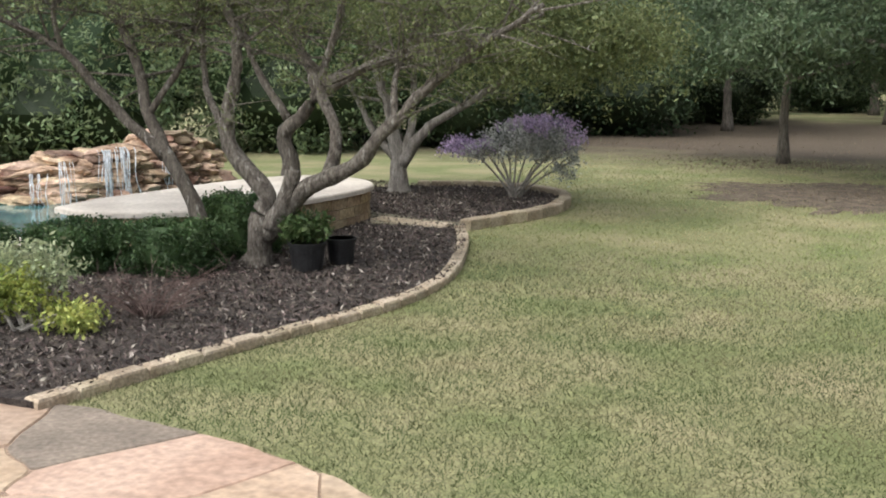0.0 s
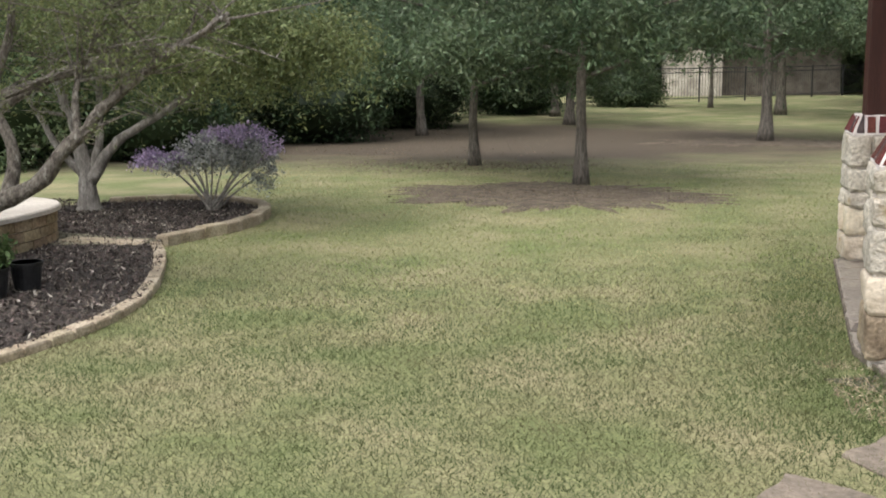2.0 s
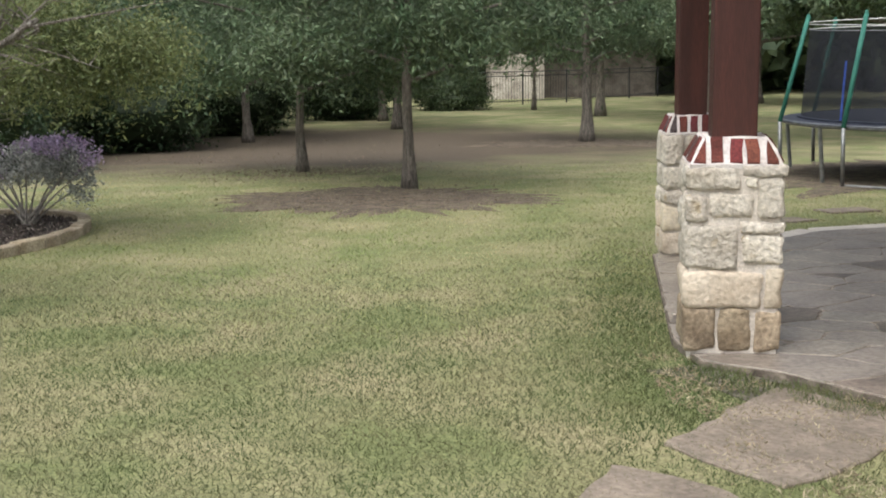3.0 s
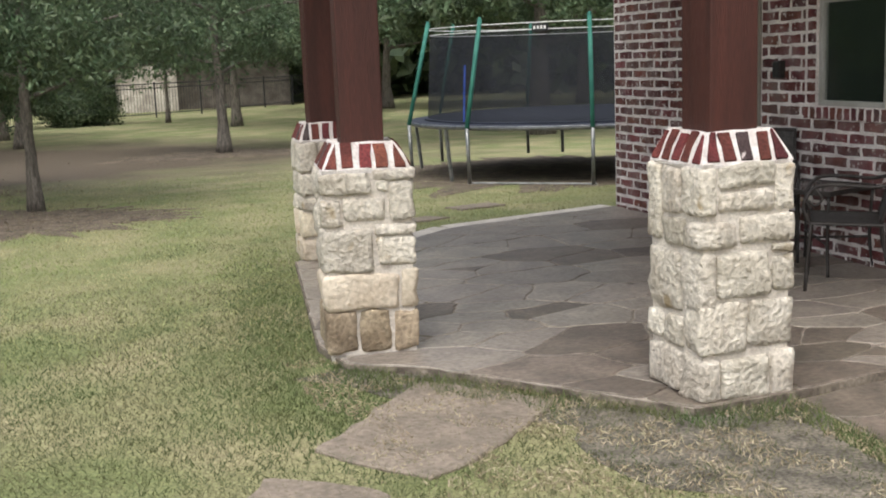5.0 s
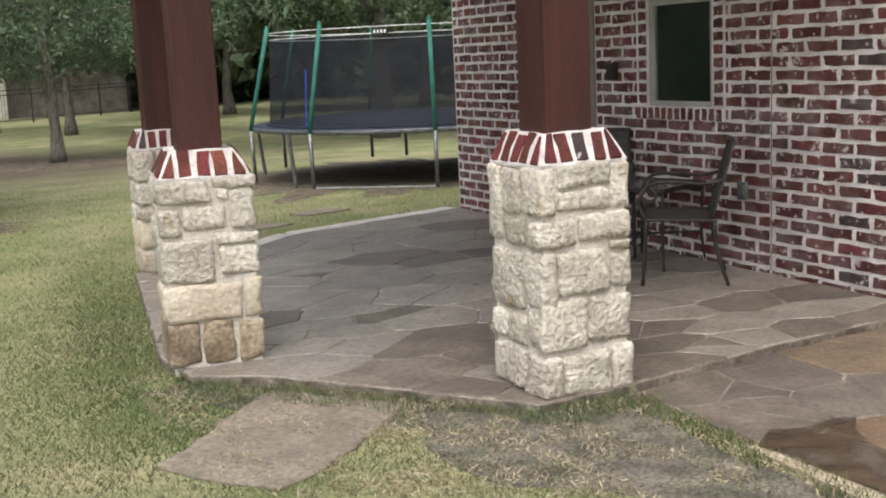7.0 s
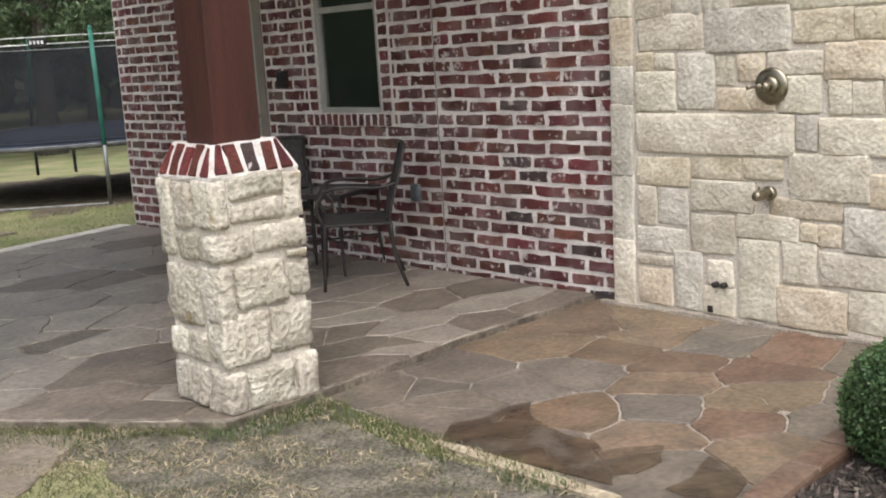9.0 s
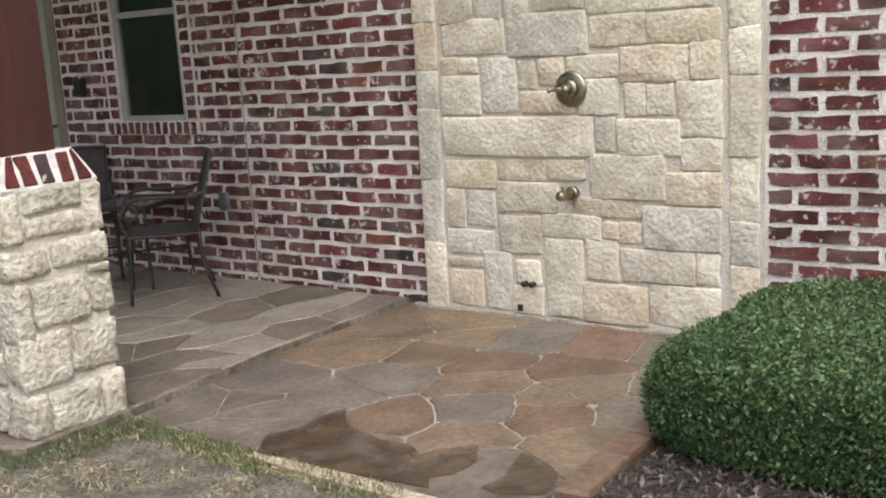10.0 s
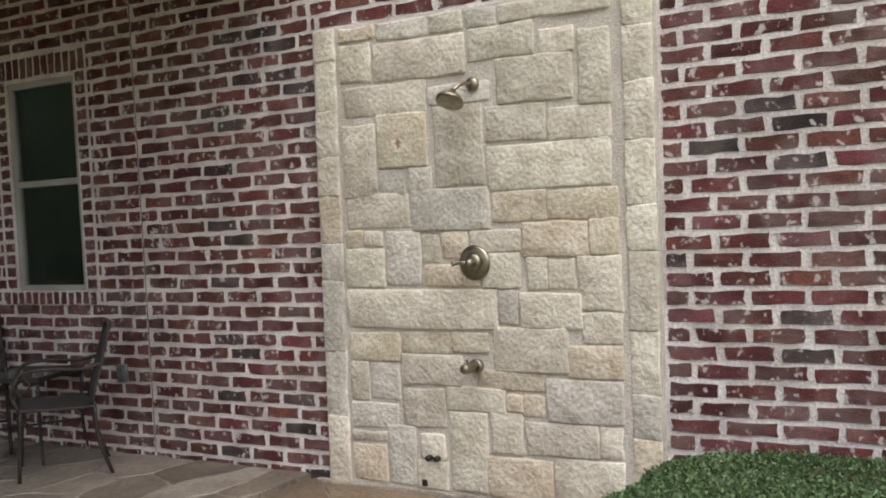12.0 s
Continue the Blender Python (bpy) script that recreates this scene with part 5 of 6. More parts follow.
# clipped hedges by the pool
for x, y, rx, ry, h in ((-5.28, 5.95, 0.32, 0.28, 0.33), (-4.62, 6.08, 0.33, 0.26, 0.36), (-4.56, 6.80, 0.28, 0.24, 0.47), (-6.1, 5.75, 0.34, 0.28, 0.27)):
    shrub("clipped_hedge", "dark green clipped hedge mound beside the pool", "hedge", (x, y, 0.03), [((0, 0, h * 0.42), (rx, ry, h * 0.50), 560)], (0.024, 0.012), LEAF_HEDGE, 24, 0.020, 0.88, LEAF_HEDGE, boxy=0.55,
          group="clipped hedges by the pool")
shrub("variegated_shrub", "grey-green variegated shrub in the mulch bed", "shrub", (-4.55, 4.72, 0.03), [((0, 0, 0.26), (0.30, 0.28, 0.15), 80), ((-0.45, 0, 0.25), (0.35, 0.3, 0.17), 75)],
      (0.040, 0.016), LEAF_GREYGREEN, 22, 0.04, 0.2, stems=10)
shrub("golden_shrub", "yellow-green low shrub in the mulch bed", "shrub", (-4.38, 4.45, 0.03), [((0.25, 0.05, 0.10), (0.22, 0.16, 0.08), 45), ((-0.12, 0, 0.20), (0.28, 0.22, 0.12), 60)],
      (0.036, 0.018), LEAF_YELLOW, 22, 0.032, 0.2, stems=8)
bare = thing("bare_shrub", "bare reddish twiggy shrub in the mulch bed", "shrub", (-3.95, 4.95, 0.03))
for k in range(44):
    a = k * 2.4
    ln = r.uniform(0.16, 0.42)
    p1 = (ln * 0.5 * math.cos(a), ln * 0.5 * math.sin(a), ln * r.uniform(0.2, 0.5))
    p2 = (ln * math.cos(a + r.uniform(-0.6, 0.6)), ln * math.sin(a + r.uniform(-0.6, 0.6)), ln * r.uniform(0.35, 0.85))
    bm = bar([(0.04 * math.cos(a), 0.04 * math.sin(a), 0), p1, p2], [0.0035, 0.003, 0.0012], 5)
    for j in range(5):
        q = (p2[0] + r.uniform(-0.13, 0.13), p2[1] + r.uniform(-0.13, 0.13), max(0.02, p2[2] + r.uniform(-0.10, 0.08)))
        tube(bm, [p1 if j % 2 else p2, q], [0.0018, 0.0008], 4)
    part("twig", bm, TWIG, bare)


# boxwood by the shower
def boxwood():
    root = thing("boxwood_hedge", "dense green clipped boxwood hedge against the brick wall", "hedge", (4.16, 0.4, 0.0))
    hx, hy, top = 0.78, 1.60, 0.452
    n = 125000
    u = rng.uniform(-1, 1, (n, 3))
    side = rng.integers(0, 10, n)
    u[:, 2] = rng.uniform(0.05, 1.0, n)
    u[side < 4, 2] = 1.0
    u[(side >= 4) & (side < 7), 0] = -1
    u[side >= 7, 1] = 1
    p = u.copy()
    q = 6.0
    nr = (np.abs(u[:, 0]) ** q + np.abs(u[:, 1]) ** q + np.clip(u[:, 2], 0, 1) ** q) ** (1 / q)
    p = u / nr[:, None]
    low = np.clip(p[:, 2], 0, 1)
    bulge = 0.86 + 0.14 * np.sqrt(low)
    wob = np.array([noise.noise(Vector((a * 2.4, b * 3.4, c * 2.0))) for a, b, c in p]) * 0.075 + 1
    inner = 1 - np.abs(rng.normal(0, 0.035, n))
    pts = np.stack([p[:, 0] * hx * bulge * wob * inner, p[:, 1] * hy * bulge * wob * inner, p[:, 2] * top * wob * inner], 1)
    gap = np.array([noise.noise(Vector((a * 5, b * 5, c * 5 + 7))) for a, b, c in pts])
    keep = (gap > -0.32) | (pts[:, 2] > 0.30)
    pts = pts[keep & (pts[:, 2] > 0.03)] + rng.normal(0, 0.008, (int((keep & (pts[:, 2] > 0.03)).sum()), 3))
    leaves_mesh("foliage", pts, 0.019, 0.0105, LEAF_BOX, root, -0.4)
    # dark solid core: its colour stands in for shade between the leaves
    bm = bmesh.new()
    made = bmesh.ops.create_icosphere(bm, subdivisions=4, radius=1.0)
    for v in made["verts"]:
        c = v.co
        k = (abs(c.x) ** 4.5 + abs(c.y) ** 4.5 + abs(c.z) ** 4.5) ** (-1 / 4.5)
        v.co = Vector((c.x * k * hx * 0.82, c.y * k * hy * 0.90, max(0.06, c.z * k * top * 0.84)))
    part("inner_foliage", bm, LEAF_DARK, root, "dark solid core that stands in for the shade inside the hedge")
    for k in range(14):
        a, b = r.uniform(-0.4, 0.4), r.uniform(-1.2, 1.2)
        part("stem", bar([(a, b, 0), (a + r.uniform(-0.2, 0.1), b + 0.1, 0.2), (a - 0.1, b + r.uniform(-0.1, 0.2), 0.4)], [0.014, 0.010, 0.006], 6), BARK_DARK, root)


boxwood()


# lawn trees
def lawn_tree(x, y, tr, base, rad, dense, leaf=(0.12, 0.036), label="young oak with grey-green leaves and a straight trunk on the lawn", material=None, h=3.2):
    z = ground_z(x, y)
    s = random.Random(int(x * 10 + y))
    limbs = [([(0, 0, 0), (s.uniform(-0.03, 0.03), 0, base * 0.6), (s.uniform(-0.08, 0.08), 0, base + 0.6), (s.uniform(-0.2, 0.2), 0, base + h)], tr, tr * 0.35)]
    for k in range(7):
        a = k * 2.4 + s.random()
        z0 = base * 0.85 + 0.22 * k
        limbs.append(([(0, 0, z0), (rad * 0.4 * math.cos(a), rad * 0.4 * math.sin(a), z0 + 0.25), (rad * 0.85 * math.cos(a), rad * 0.85 * math.sin(a), z0 + 0.2 + 0.3 * s.random())], tr * 0.34, 0.012))
    crown = [((0, 0, base + h * 0.50), (rad, rad, h * 0.56), dense)]
    for k in range(7):
        a = k * 0.9 + s.random()
        crown.append(((rad * 0.72 * math.cos(a), rad * 0.72 * math.sin(a), base + 0.1 + 0.55 * s.random()), (rad * 0.40, rad * 0.40, 0.34), dense // 7))
    return tree(label, (x, y, z), limbs, crown, leaf, material or LEAF_OAK, BARK_DARK, 62, 0.085, 0.25, 0.6, "lawn trees", 8, spray=0.24)


for x, y, tr, base, rad, dense, in ((-0.24, 13.55, 0.105, 1.48, 2.1, 420), (-1.83, 16.61, 0.105, 1.36, 2.0, 340), (-4.03, 25.93, 0.15, 1.5, 2.6, 260), (3.40, 24.12, 0.17, 1.9, 2.6, 300),
                                    (-1.25, 34.0, 0.17, 1.5, 2.8, 200), (-0.75, 30.0, 0.17, 1.5, 2.6, 200), (5.34, 34.8, 0.19, 2.1, 3.4, 260), (3.76, 39.4, 0.10, 1.9, 2.2, 120)):
    lawn_tree(x, y, tr * 0.80, base, rad, dense, (0.058 + 0.0014 * y, 0.019 + 0.0005 * y))
lawn_tree(12.1, 41.6, 0.20, 2.6, 5.0, 420, (0.22, 0.08), "broad shade tree beyond the lawn", LEAF_FAR, 6.0)
lawn_tree(10.7, 24.2, 0.27, 2.4, 4.2, 420, (0.17, 0.06), "broad shade tree behind the trampoline", LEAF_OAK, 5.0)
lawn_tree(18.5, 38.0, 0.25, 2.4, 5.0, 420, (0.22, 0.08), "broad shade tree beyond the lawn", LEAF_FAR, 6.0)
lawn_tree(7.6, 30.5, 0.18, 2.5, 2.6, 160, (0.17, 0.06), h=4.5)

# evergreen screen along the boundary
for i, (x, y, rad, h) in enumerate(((-13.5, 10.5, 2.0, 3.4), (-11.4, 13.0, 1.7, 2.9), (-12.8, 15.5, 2.2, 4.2), (-9.6, 16.2, 1.8, 3.6), (-10.8, 19.2, 2.2, 4.6), (-7.6, 18.4, 1.5, 3.0),
                                    (-8.4, 22.0, 2.2, 4.4), (-6.2, 23.8, 1.9, 3.4), (-7.4, 27.0, 2.3, 4.6), (-4.9, 29.2, 1.7, 3.2), (-5.6, 33.0, 2.0, 4.0), (-2.6, 35.5, 1.4, 2.0),
                                    (0.9, 40.5, 1.3, 1.6), (-3.2, 39.0, 2.4, 5.0), (-15.5, 14.0, 2.6, 5.0))):
    # the LEAF_DARK core paints in the shade behind the outer leaves
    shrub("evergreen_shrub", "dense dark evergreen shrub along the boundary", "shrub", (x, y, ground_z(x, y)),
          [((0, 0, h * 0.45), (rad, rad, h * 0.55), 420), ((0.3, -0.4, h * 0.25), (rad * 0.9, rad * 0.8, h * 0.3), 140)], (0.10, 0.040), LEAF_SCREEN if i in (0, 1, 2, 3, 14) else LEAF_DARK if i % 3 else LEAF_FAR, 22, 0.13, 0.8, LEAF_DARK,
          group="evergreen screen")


# far woods, uncountable
def far_woods():
    pts = []
    for k in range(420):
        a = radians(rng.uniform(-75, 65))
        d = rng.uniform(52, 85)
        x, y = -d * math.sin(a), d * math.cos(a)
        h = rng.uniform(6, 14)
        pts.append(clumps((x, y, h * 0.5 - 0.5), (3.2, 3.2, h * 0.55), 34, 9, 0.55, 0.5))
    p = np.concatenate(pts)
    ob = leaves_mesh("far_woods", p, 0.95, 0.55, LEAF_FAR)
    tagged(ob, "green woods closing the view beyond the fence", "woods", kind="stuff")


far_woods()


# ---- iron fence ----
def fence_run(points, height=1.25):
    root = thing("iron_fence", "black iron picket fence along the far lawn edge", "fence", group="boundary fence")
    for (xa, ya), (xb, yb) in zip(points, points[1:]):
        n = max(1, round(math.hypot(xb - xa, yb - ya) / 2.4))
        for k in range(n):
            t0, t1 = k / n, (k + 1) / n
            p, q = (xa + (xb - xa) * t0, ya + (yb - ya) * t0), (xa + (xb - xa) * t1, ya + (yb - ya) * t1)
            z = ground_z(*p)
            part("post", boxes((p[0] - 0.03, p[0] + 0.03, p[1] - 0.03, p[1] + 0.03, z, z + height + 0.06)), IRON, root)
            for zz in (0.15, height - 0.16, height):
                panel = part("rail", bar([(*p, z + zz), (*q, z + zz)], 0.018, 4), IRON, root)
            bm = bmesh.new()
            for j in range(1, 16):
                u = j / 16
                x, y = p[0] + (q[0] - p[0]) * u, p[1] + (q[1] - p[1]) * u
                tube(bm, [(x, y, z + 0.06), (x, y, z + height)], 0.010, 3, False)
            tagged(part("picket_screen", bm, IRON, panel), kind="stuff")


fence_run([(-9.5, 25.5), (-7.2, 28.4), (-4.5, 33.05), (0.1, 41.3), (5.6, 45.1), (13.2, 53.0), (24, 58), (34, 58)])
house = thing("far_house", "pale stone neighbouring house beyond the fence", "house", (4.2, 49.5, ground_z(4, 49)), kind="")
part("wall", boxes((-1.3, 1.0, 0, 4, 0, 2.6)), FAR_STONE, house)
part("roof", boxes((-1.6, 6.3, -0.3, 4.3, 2.61, 2.9)), FAR_ROOF, house)
part("dark_wall", boxes((1.01, 6.0, 1.0, 4, 0, 2.6)), CEDAR, house, "darker recessed wall")
wood_fence = thing("board_fence", "weathered board fence beyond the trees", "fence", (0, 0, 0))
for k in range(46):
    x = 13.5 + 0.42 * k
    part("board", boxes((x, x + 0.39, 61 + 0.02 * (k % 3), 61.06 + 0.02 * (k % 3), -0.4, 1.6 + 0.03 * (k % 2))), CEDAR, wood_fence)

# ---- stone panel behind the shower ----
bm = boxes((WX - 0.034, WX + 0.0005, PANEL[0], PANEL[1], -0.02, PANEL[3]))
for v in bm.verts:
    v.co.y -= LEAN * v.co.z
panel_wall = tagged(mesh_object("stone_panel", bm, STONE_MORTAR), "pale limestone panel with wide mortar joints", "stone panel", kind="structure")
pr = random.Random(3)


def ashlar(stones, lean=0.0):
    """Rock-faced stones of the panel: y from, y to, z from, z to."""
    for a, b, c, d in stones:
        bm = field_stone(WX - 0.042 - pr.uniform(0, 0.008), WX + 0.02, a - 0.004, b + 0.004, c - 0.004, d + 0.004, pr.random() * 90, 0.0095, 0.010)
        for v in bm.verts:
            v.co.y -= lean * v.co.z
        bmesh.ops.recalc_face_normals(bm, faces=bm.faces)
        part("stone", bm, pr.choice((LIMESTONE, LIMESTONE, LIMESTONE, LIMESTONE_WARM, LIMESTONE_GREY)), panel_wall, smooth=True)


def shower_stones():
    ashlar([(3.41, 3.82, 1.41, 1.59), (2.92, 3.39, 1.39, 1.60), (2.60, 2.90, 1.42, 1.57), (2.22, 2.59, 1.42, 1.56)])
    ashlar([(3.72, 3.83, 1.31, 1.40), (3.59, 3.71, 1.32, 1.39), (3.59, 3.84, 1.10, 1.30), (3.35, 3.57, 1.11, 1.39), (3.23, 3.34, 1.22, 1.37), (3.06, 3.21, 1.24, 1.38), (3.00, 3.33, 1.10, 1.21), (2.75, 3.04, 1.27, 1.38), (2.76, 2.98, 1.09, 1.26)])
    ashlar([(2.38, 2.74, 1.24, 1.41), (2.22, 2.37, 1.25, 1.42), (2.61, 2.72, 1.08, 1.24), (2.46, 2.60, 1.08, 1.23), (2.22, 2.44, 0.98, 1.24), (2.90, 3.84, 0.88, 1.08), (2.78, 2.89, 0.91, 1.07), (2.43, 2.77, 0.89, 1.06), (2.23, 2.43, 0.82, 0.97)])
    ashlar([(3.52, 3.85, 0.70, 0.85), (3.19, 3.50, 0.75, 0.86), (2.96, 3.18, 0.76, 0.86), (2.52, 2.93, 0.67, 0.89), (2.23, 2.52, 0.65, 0.81), (3.13, 3.50, 0.58, 0.74), (3.73, 3.85, 0.48, 0.69), (3.53, 3.72, 0.49, 0.69), (2.65, 3.04, 0.57, 0.67)])
    ashlar([(3.25, 3.51, 0.36, 0.56), (2.88, 3.23, 0.46, 0.58), (2.78, 2.87, 0.47, 0.55), (2.66, 2.78, 0.45, 0.55), (2.24, 2.64, 0.43, 0.64), (3.55, 3.86, 0.33, 0.47), (3.62, 3.86, 0.26, 0.31), (3.00, 3.22, 0.04, 0.45), (2.79, 2.97, 0.25, 0.46), (2.38, 2.77, 0.26, 0.42), (2.25, 2.37, 0.27, 0.42)])
    ashlar([(3.64, 3.86, 0.04, 0.24), (3.45, 3.62, 0.04, 0.35), (3.26, 3.41, 0.19, 0.32), (3.25, 3.44, 0.03, 0.18), (2.63, 3.00, 0.03, 0.23), (2.25, 2.62, 0.05, 0.25)])
    ashlar([(3.61, 3.83, 1.58, 1.97), (3.28, 3.59, 1.73, 2.01), (3.42, 3.60, 1.57, 1.72), (3.26, 3.40, 1.59, 1.72), (2.94, 3.23, 1.61, 2.02), (2.25, 2.92, 1.58, 1.80), (2.58, 2.92, 1.82, 1.99), (2.24, 2.56, 1.80, 1.96)])
    ashlar([(3.27, 3.79, 2.01, 2.17), (2.43, 2.84, 2.00, 2.22), (2.23, 2.39, 1.96, 2.31), (2.89, 3.25, 2.03, 2.13), (3.61, 3.82, 2.20, 2.40), (3.02, 3.59, 2.18, 2.38), (2.63, 3.00, 2.23, 2.39), (2.41, 2.59, 2.22, 2.34)])
    ashlar([(3.58, 3.82, 2.42, 2.49), (3.24, 3.56, 2.40, 2.49), (3.03, 3.22, 2.40, 2.49), (2.83, 3.01, 2.40, 2.49), (2.22, 2.81, 2.40, 2.49)])


shower_stones()
for a, b in ((3.895, 4.035), (2.062, 2.205)):
    z = 0.01
    while z < PANEL[3] - 0.08:
        h = min(pr.uniform(0.20, 0.40), PANEL[3] - z)
        if PANEL[3] - z - h < 0.1:
            h = PANEL[3] - z
        ashlar([(a, b, z, z + h)], LEAN)
        z += h


# ---- bricks of the wall ----
def brick_shape(seed, length=0.240, height=0.0605, depth=0.030):
    """One hand-made brick: outline a little uneven, front edge eased. Centre of its back at the origin, front towards -x."""
    q = random.Random(seed)
    out = []
    for u, v in ((-1, -1), (-0.35, -1), (0.35, -1), (1, -1), (1, 0), (1, 1), (0.35, 1), (-0.35, 1), (-1, 1), (-1, 0)):
        out.append((u * length / 2 + q.uniform(-0.008, 0.007), v * height / 2 + q.uniform(-0.0055, 0.0045)))
    n = len(out)
    verts = [(0.0, y, z) for y, z in out] + [(-depth + 0.006, y, z) for y, z in out]
    verts += [(-depth + q.uniform(-0.002, 0.002), y * 0.985, z * 0.94) for y, z in out]
    faces = []
    for a in (0, n):
        faces += [(a + k, a + (k + 1) % n, a + n + (k + 1) % n, a + n + k) for k in range(n)]
    faces.append(tuple(range(2 * n, 3 * n)))
    return verts, faces


SHAPES = [brick_shape(k) for k in range(18)]
BRICK_MESHES = []
for v, f in SHAPES:
    for m in (BRICK, BRICK_DARK):
        me = bpy.data.meshes.new("brick")
        me.from_pydata(v, [], f)
        me.materials.append(m)
        BRICK_MESHES.append(me)


def brick_places():
    """Running bond by stretches of the wall: (y, z, length)."""
    spans = ((-3.9, PANEL[0], 0.060, 0.200), (PANEL[0], PANEL[1], 0.060, 0.200), (PANEL[1], 5.483, 0.077, 0.208), (5.470, 9.755, 0.10, 0.231))
    blocked = ((PANEL[0] - 0.001, PANEL[1] + 0.001, -1, PANEL[3]), (5.915, 6.857, 0.985, 2.665), (DOOR[0] - 0.10, DOOR[1] + 0.10, -1, DOOR[3] + 0.10))
    for k in range(41):
        zc = Z0 + (k + 0.5) * COURSE
        for y0, y1, even, odd in spans:
            phase = even if k % 2 == 0 else odd
            y0, y1 = (y - LEAN * zc if y in PANEL[:2] and zc < PANEL[3] else y for y in (y0, y1))
            n0 = math.floor((y0 - phase) / PITCH)
            for n in range(n0, math.ceil((y1 - phase) / PITCH) + 1):
                a, b = max(y0, phase + n * PITCH), min(y1, phase + (n + 1) * PITCH)
                for p, q, lo, hi in blocked:
                    if lo < -0.5 and hi == PANEL[3]:
                        p, q = p - LEAN * zc, q - LEAN * zc
                    if lo < zc < hi and b > p and a < q:
                        if a >= p and b <= q:
                            b = a
                        elif a < p:
                            b = min(b, p)
                        else:
                            a = max(a, q)
                if b - a > 0.05:
                    yield (a + b) / 2, zc, b - a - 0.034


br = random.Random(12)
rest_v, rest_f, singles = [], [], 0


def lay(y, z, length, width=1.0, upright=False, x=WX + 0.026, single=False):
    """One brick: an object of its own, or added to the joined rest."""
    global singles
    i = br.randrange(18)
    dz, tilt = br.uniform(-0.003, 0.003), br.uniform(-0.006, 0.006)
    if single:
        ob = new("brick", BRICK_MESHES[2 * i + (br.random() < 0.14)])
        ob.parent = wall_east
        ob.matrix_local = pose(x, y, z + dz, math.degrees(tilt)) @ Matrix.Diagonal((1, length / 0.240, 1, 1))
        singles += 1
        return
    base = len(rest_v)
    for vx, vy, vz in SHAPES[i][0]:
        vy, vz = vy * length / 0.240, vz * width
        if upright:
            vy, vz = vz, vy
        rest_v.append((x + vx, y + vy, z + dz + vz + vy * tilt))
    rest_f.extend([tuple(base + j for j in f) for f in SHAPES[i][1]])


for y, z, ln in brick_places():
    near = z < 2.75 and (1.25 < y < PANEL[0] or PANEL[1] < y < 4.92)
    lay(y, z, ln, single=near and singles < 300)
# window surround: rowlock sill and head, cut bricks up the sides
y = 5.955
while y < 6.84:
    lay(y, 1.032, 0.080, 0.80, True, WX + 0.011)
    lay(y, 2.585, 0.130, 0.85, True, WX + 0.026)
    y += 0.0735
k = 0
z = 1.085 + COURSE / 2
while z < 2.50:
    for y in (5.975, 6.798):
        lay(y, z, 0.085, single=False)
    z += COURSE
me = bpy.data.meshes.new("bricks")
me.from_pydata(rest_v, [], rest_f)
me.materials.append(BRICK_FAR)
rest = tagged(new("bricks", me), kind="stuff")
rest.parent = wall_east


# ---- flagstones ----
def cells(outline, count, seed, joint, stretch=1.0, relax=1, centres=()):
    """Irregular stones that fill a convex outline."""
    q = random.Random(seed)
    xs, ys = [p[0] for p in outline], [p[1] for p in outline]
    if sum(a[0] * b[1] - b[0] * a[1] for a, b in zip(outline, outline[1:] + outline[:1])) < 0:
        outline = outline[::-1]

    def inside(x, y):
        c = False
        for (x0, y0), (x1, y1) in zip(outline, outline[1:] + outline[:1]):
            if (y0 > y) != (y1 > y) and x < (x1 - x0) * (y - y0) / (y1 - y0) + x0:
                c = not c
        return c

    seeds = list(centres)
    while len(seeds) < count:
        p = (q.uniform(min(xs), max(xs)), q.uniform(min(ys), max(ys)))
        if inside(*p):
            seeds.append(p)

    def clip(poly, px, py, nx, ny):
        out = []
        for a, b in zip(poly, poly[1:] + poly[:1]):
            da, db = (a[0] - px) * nx + (a[1] - py) * ny, (b[0] - px) * nx + (b[1] - py) * ny
            if da <= 0:
                out.append(a)
            if (da < 0 < db) or (db < 0 < da):
                t = da / (da - db)
                out.append((a[0] + (b[0] - a[0]) * t, a[1] + (b[1] - a[1]) * t))
        return out

    def cell(i):
        x, y = seeds[i]
        poly = list(outline)
        for j, (u, v) in enumerate(seeds):
            if j != i and poly:
                nx, ny = (u - x), (v - y) * stretch
                poly = clip(poly, (x + u) / 2, (y + v) / 2, nx, ny)
        return poly

    for _ in range(relax):
        polys = [cell(i) for i in range(count)]
        seeds = [((0.5 * s[0] + 0.5 * sum(p[0] for p in g) / len(g)), (0.5 * s[1] + 0.5 * sum(p[1] for p in g) / len(g))) if g else s for s, g in zip(seeds, polys)]
    for i in range(count):
        g = cell(i)
        if len(g) < 3:
            continue
        cx, cy = sum(p[0] for p in g) / len(g), sum(p[1] for p in g) / len(g)
        rad = sum(math.hypot(p[0] - cx, p[1] - cy) for p in g) / len(g)
        k = max(0.3, 1 - joint / rad)
        soft = []
        for a, b in zip(g, g[1:] + g[:1]):
            if math.hypot(b[0] - a[0], b[1] - a[1]) < 0.03:
                continue
            for t in (0.06, 0.28, 0.5, 0.72, 0.94):
                x, y = a[0] + (b[0] - a[0]) * t, a[1] + (b[1] - a[1]) * t
                x, y = cx + (x - cx) * k, cy + (y - cy) * k
                w = Vector((x * 4.5, y * 4.5, seed))
                soft.append((x + 0.034 * noise.noise(w) + 0.014 * noise.noise(w * 3.1), y + 0.034 * noise.noise(w + Vector((0, 0, 50))) + 0.014 * noise.noise(w * 3.1 + Vector((0, 0, 50)))))
        yield soft


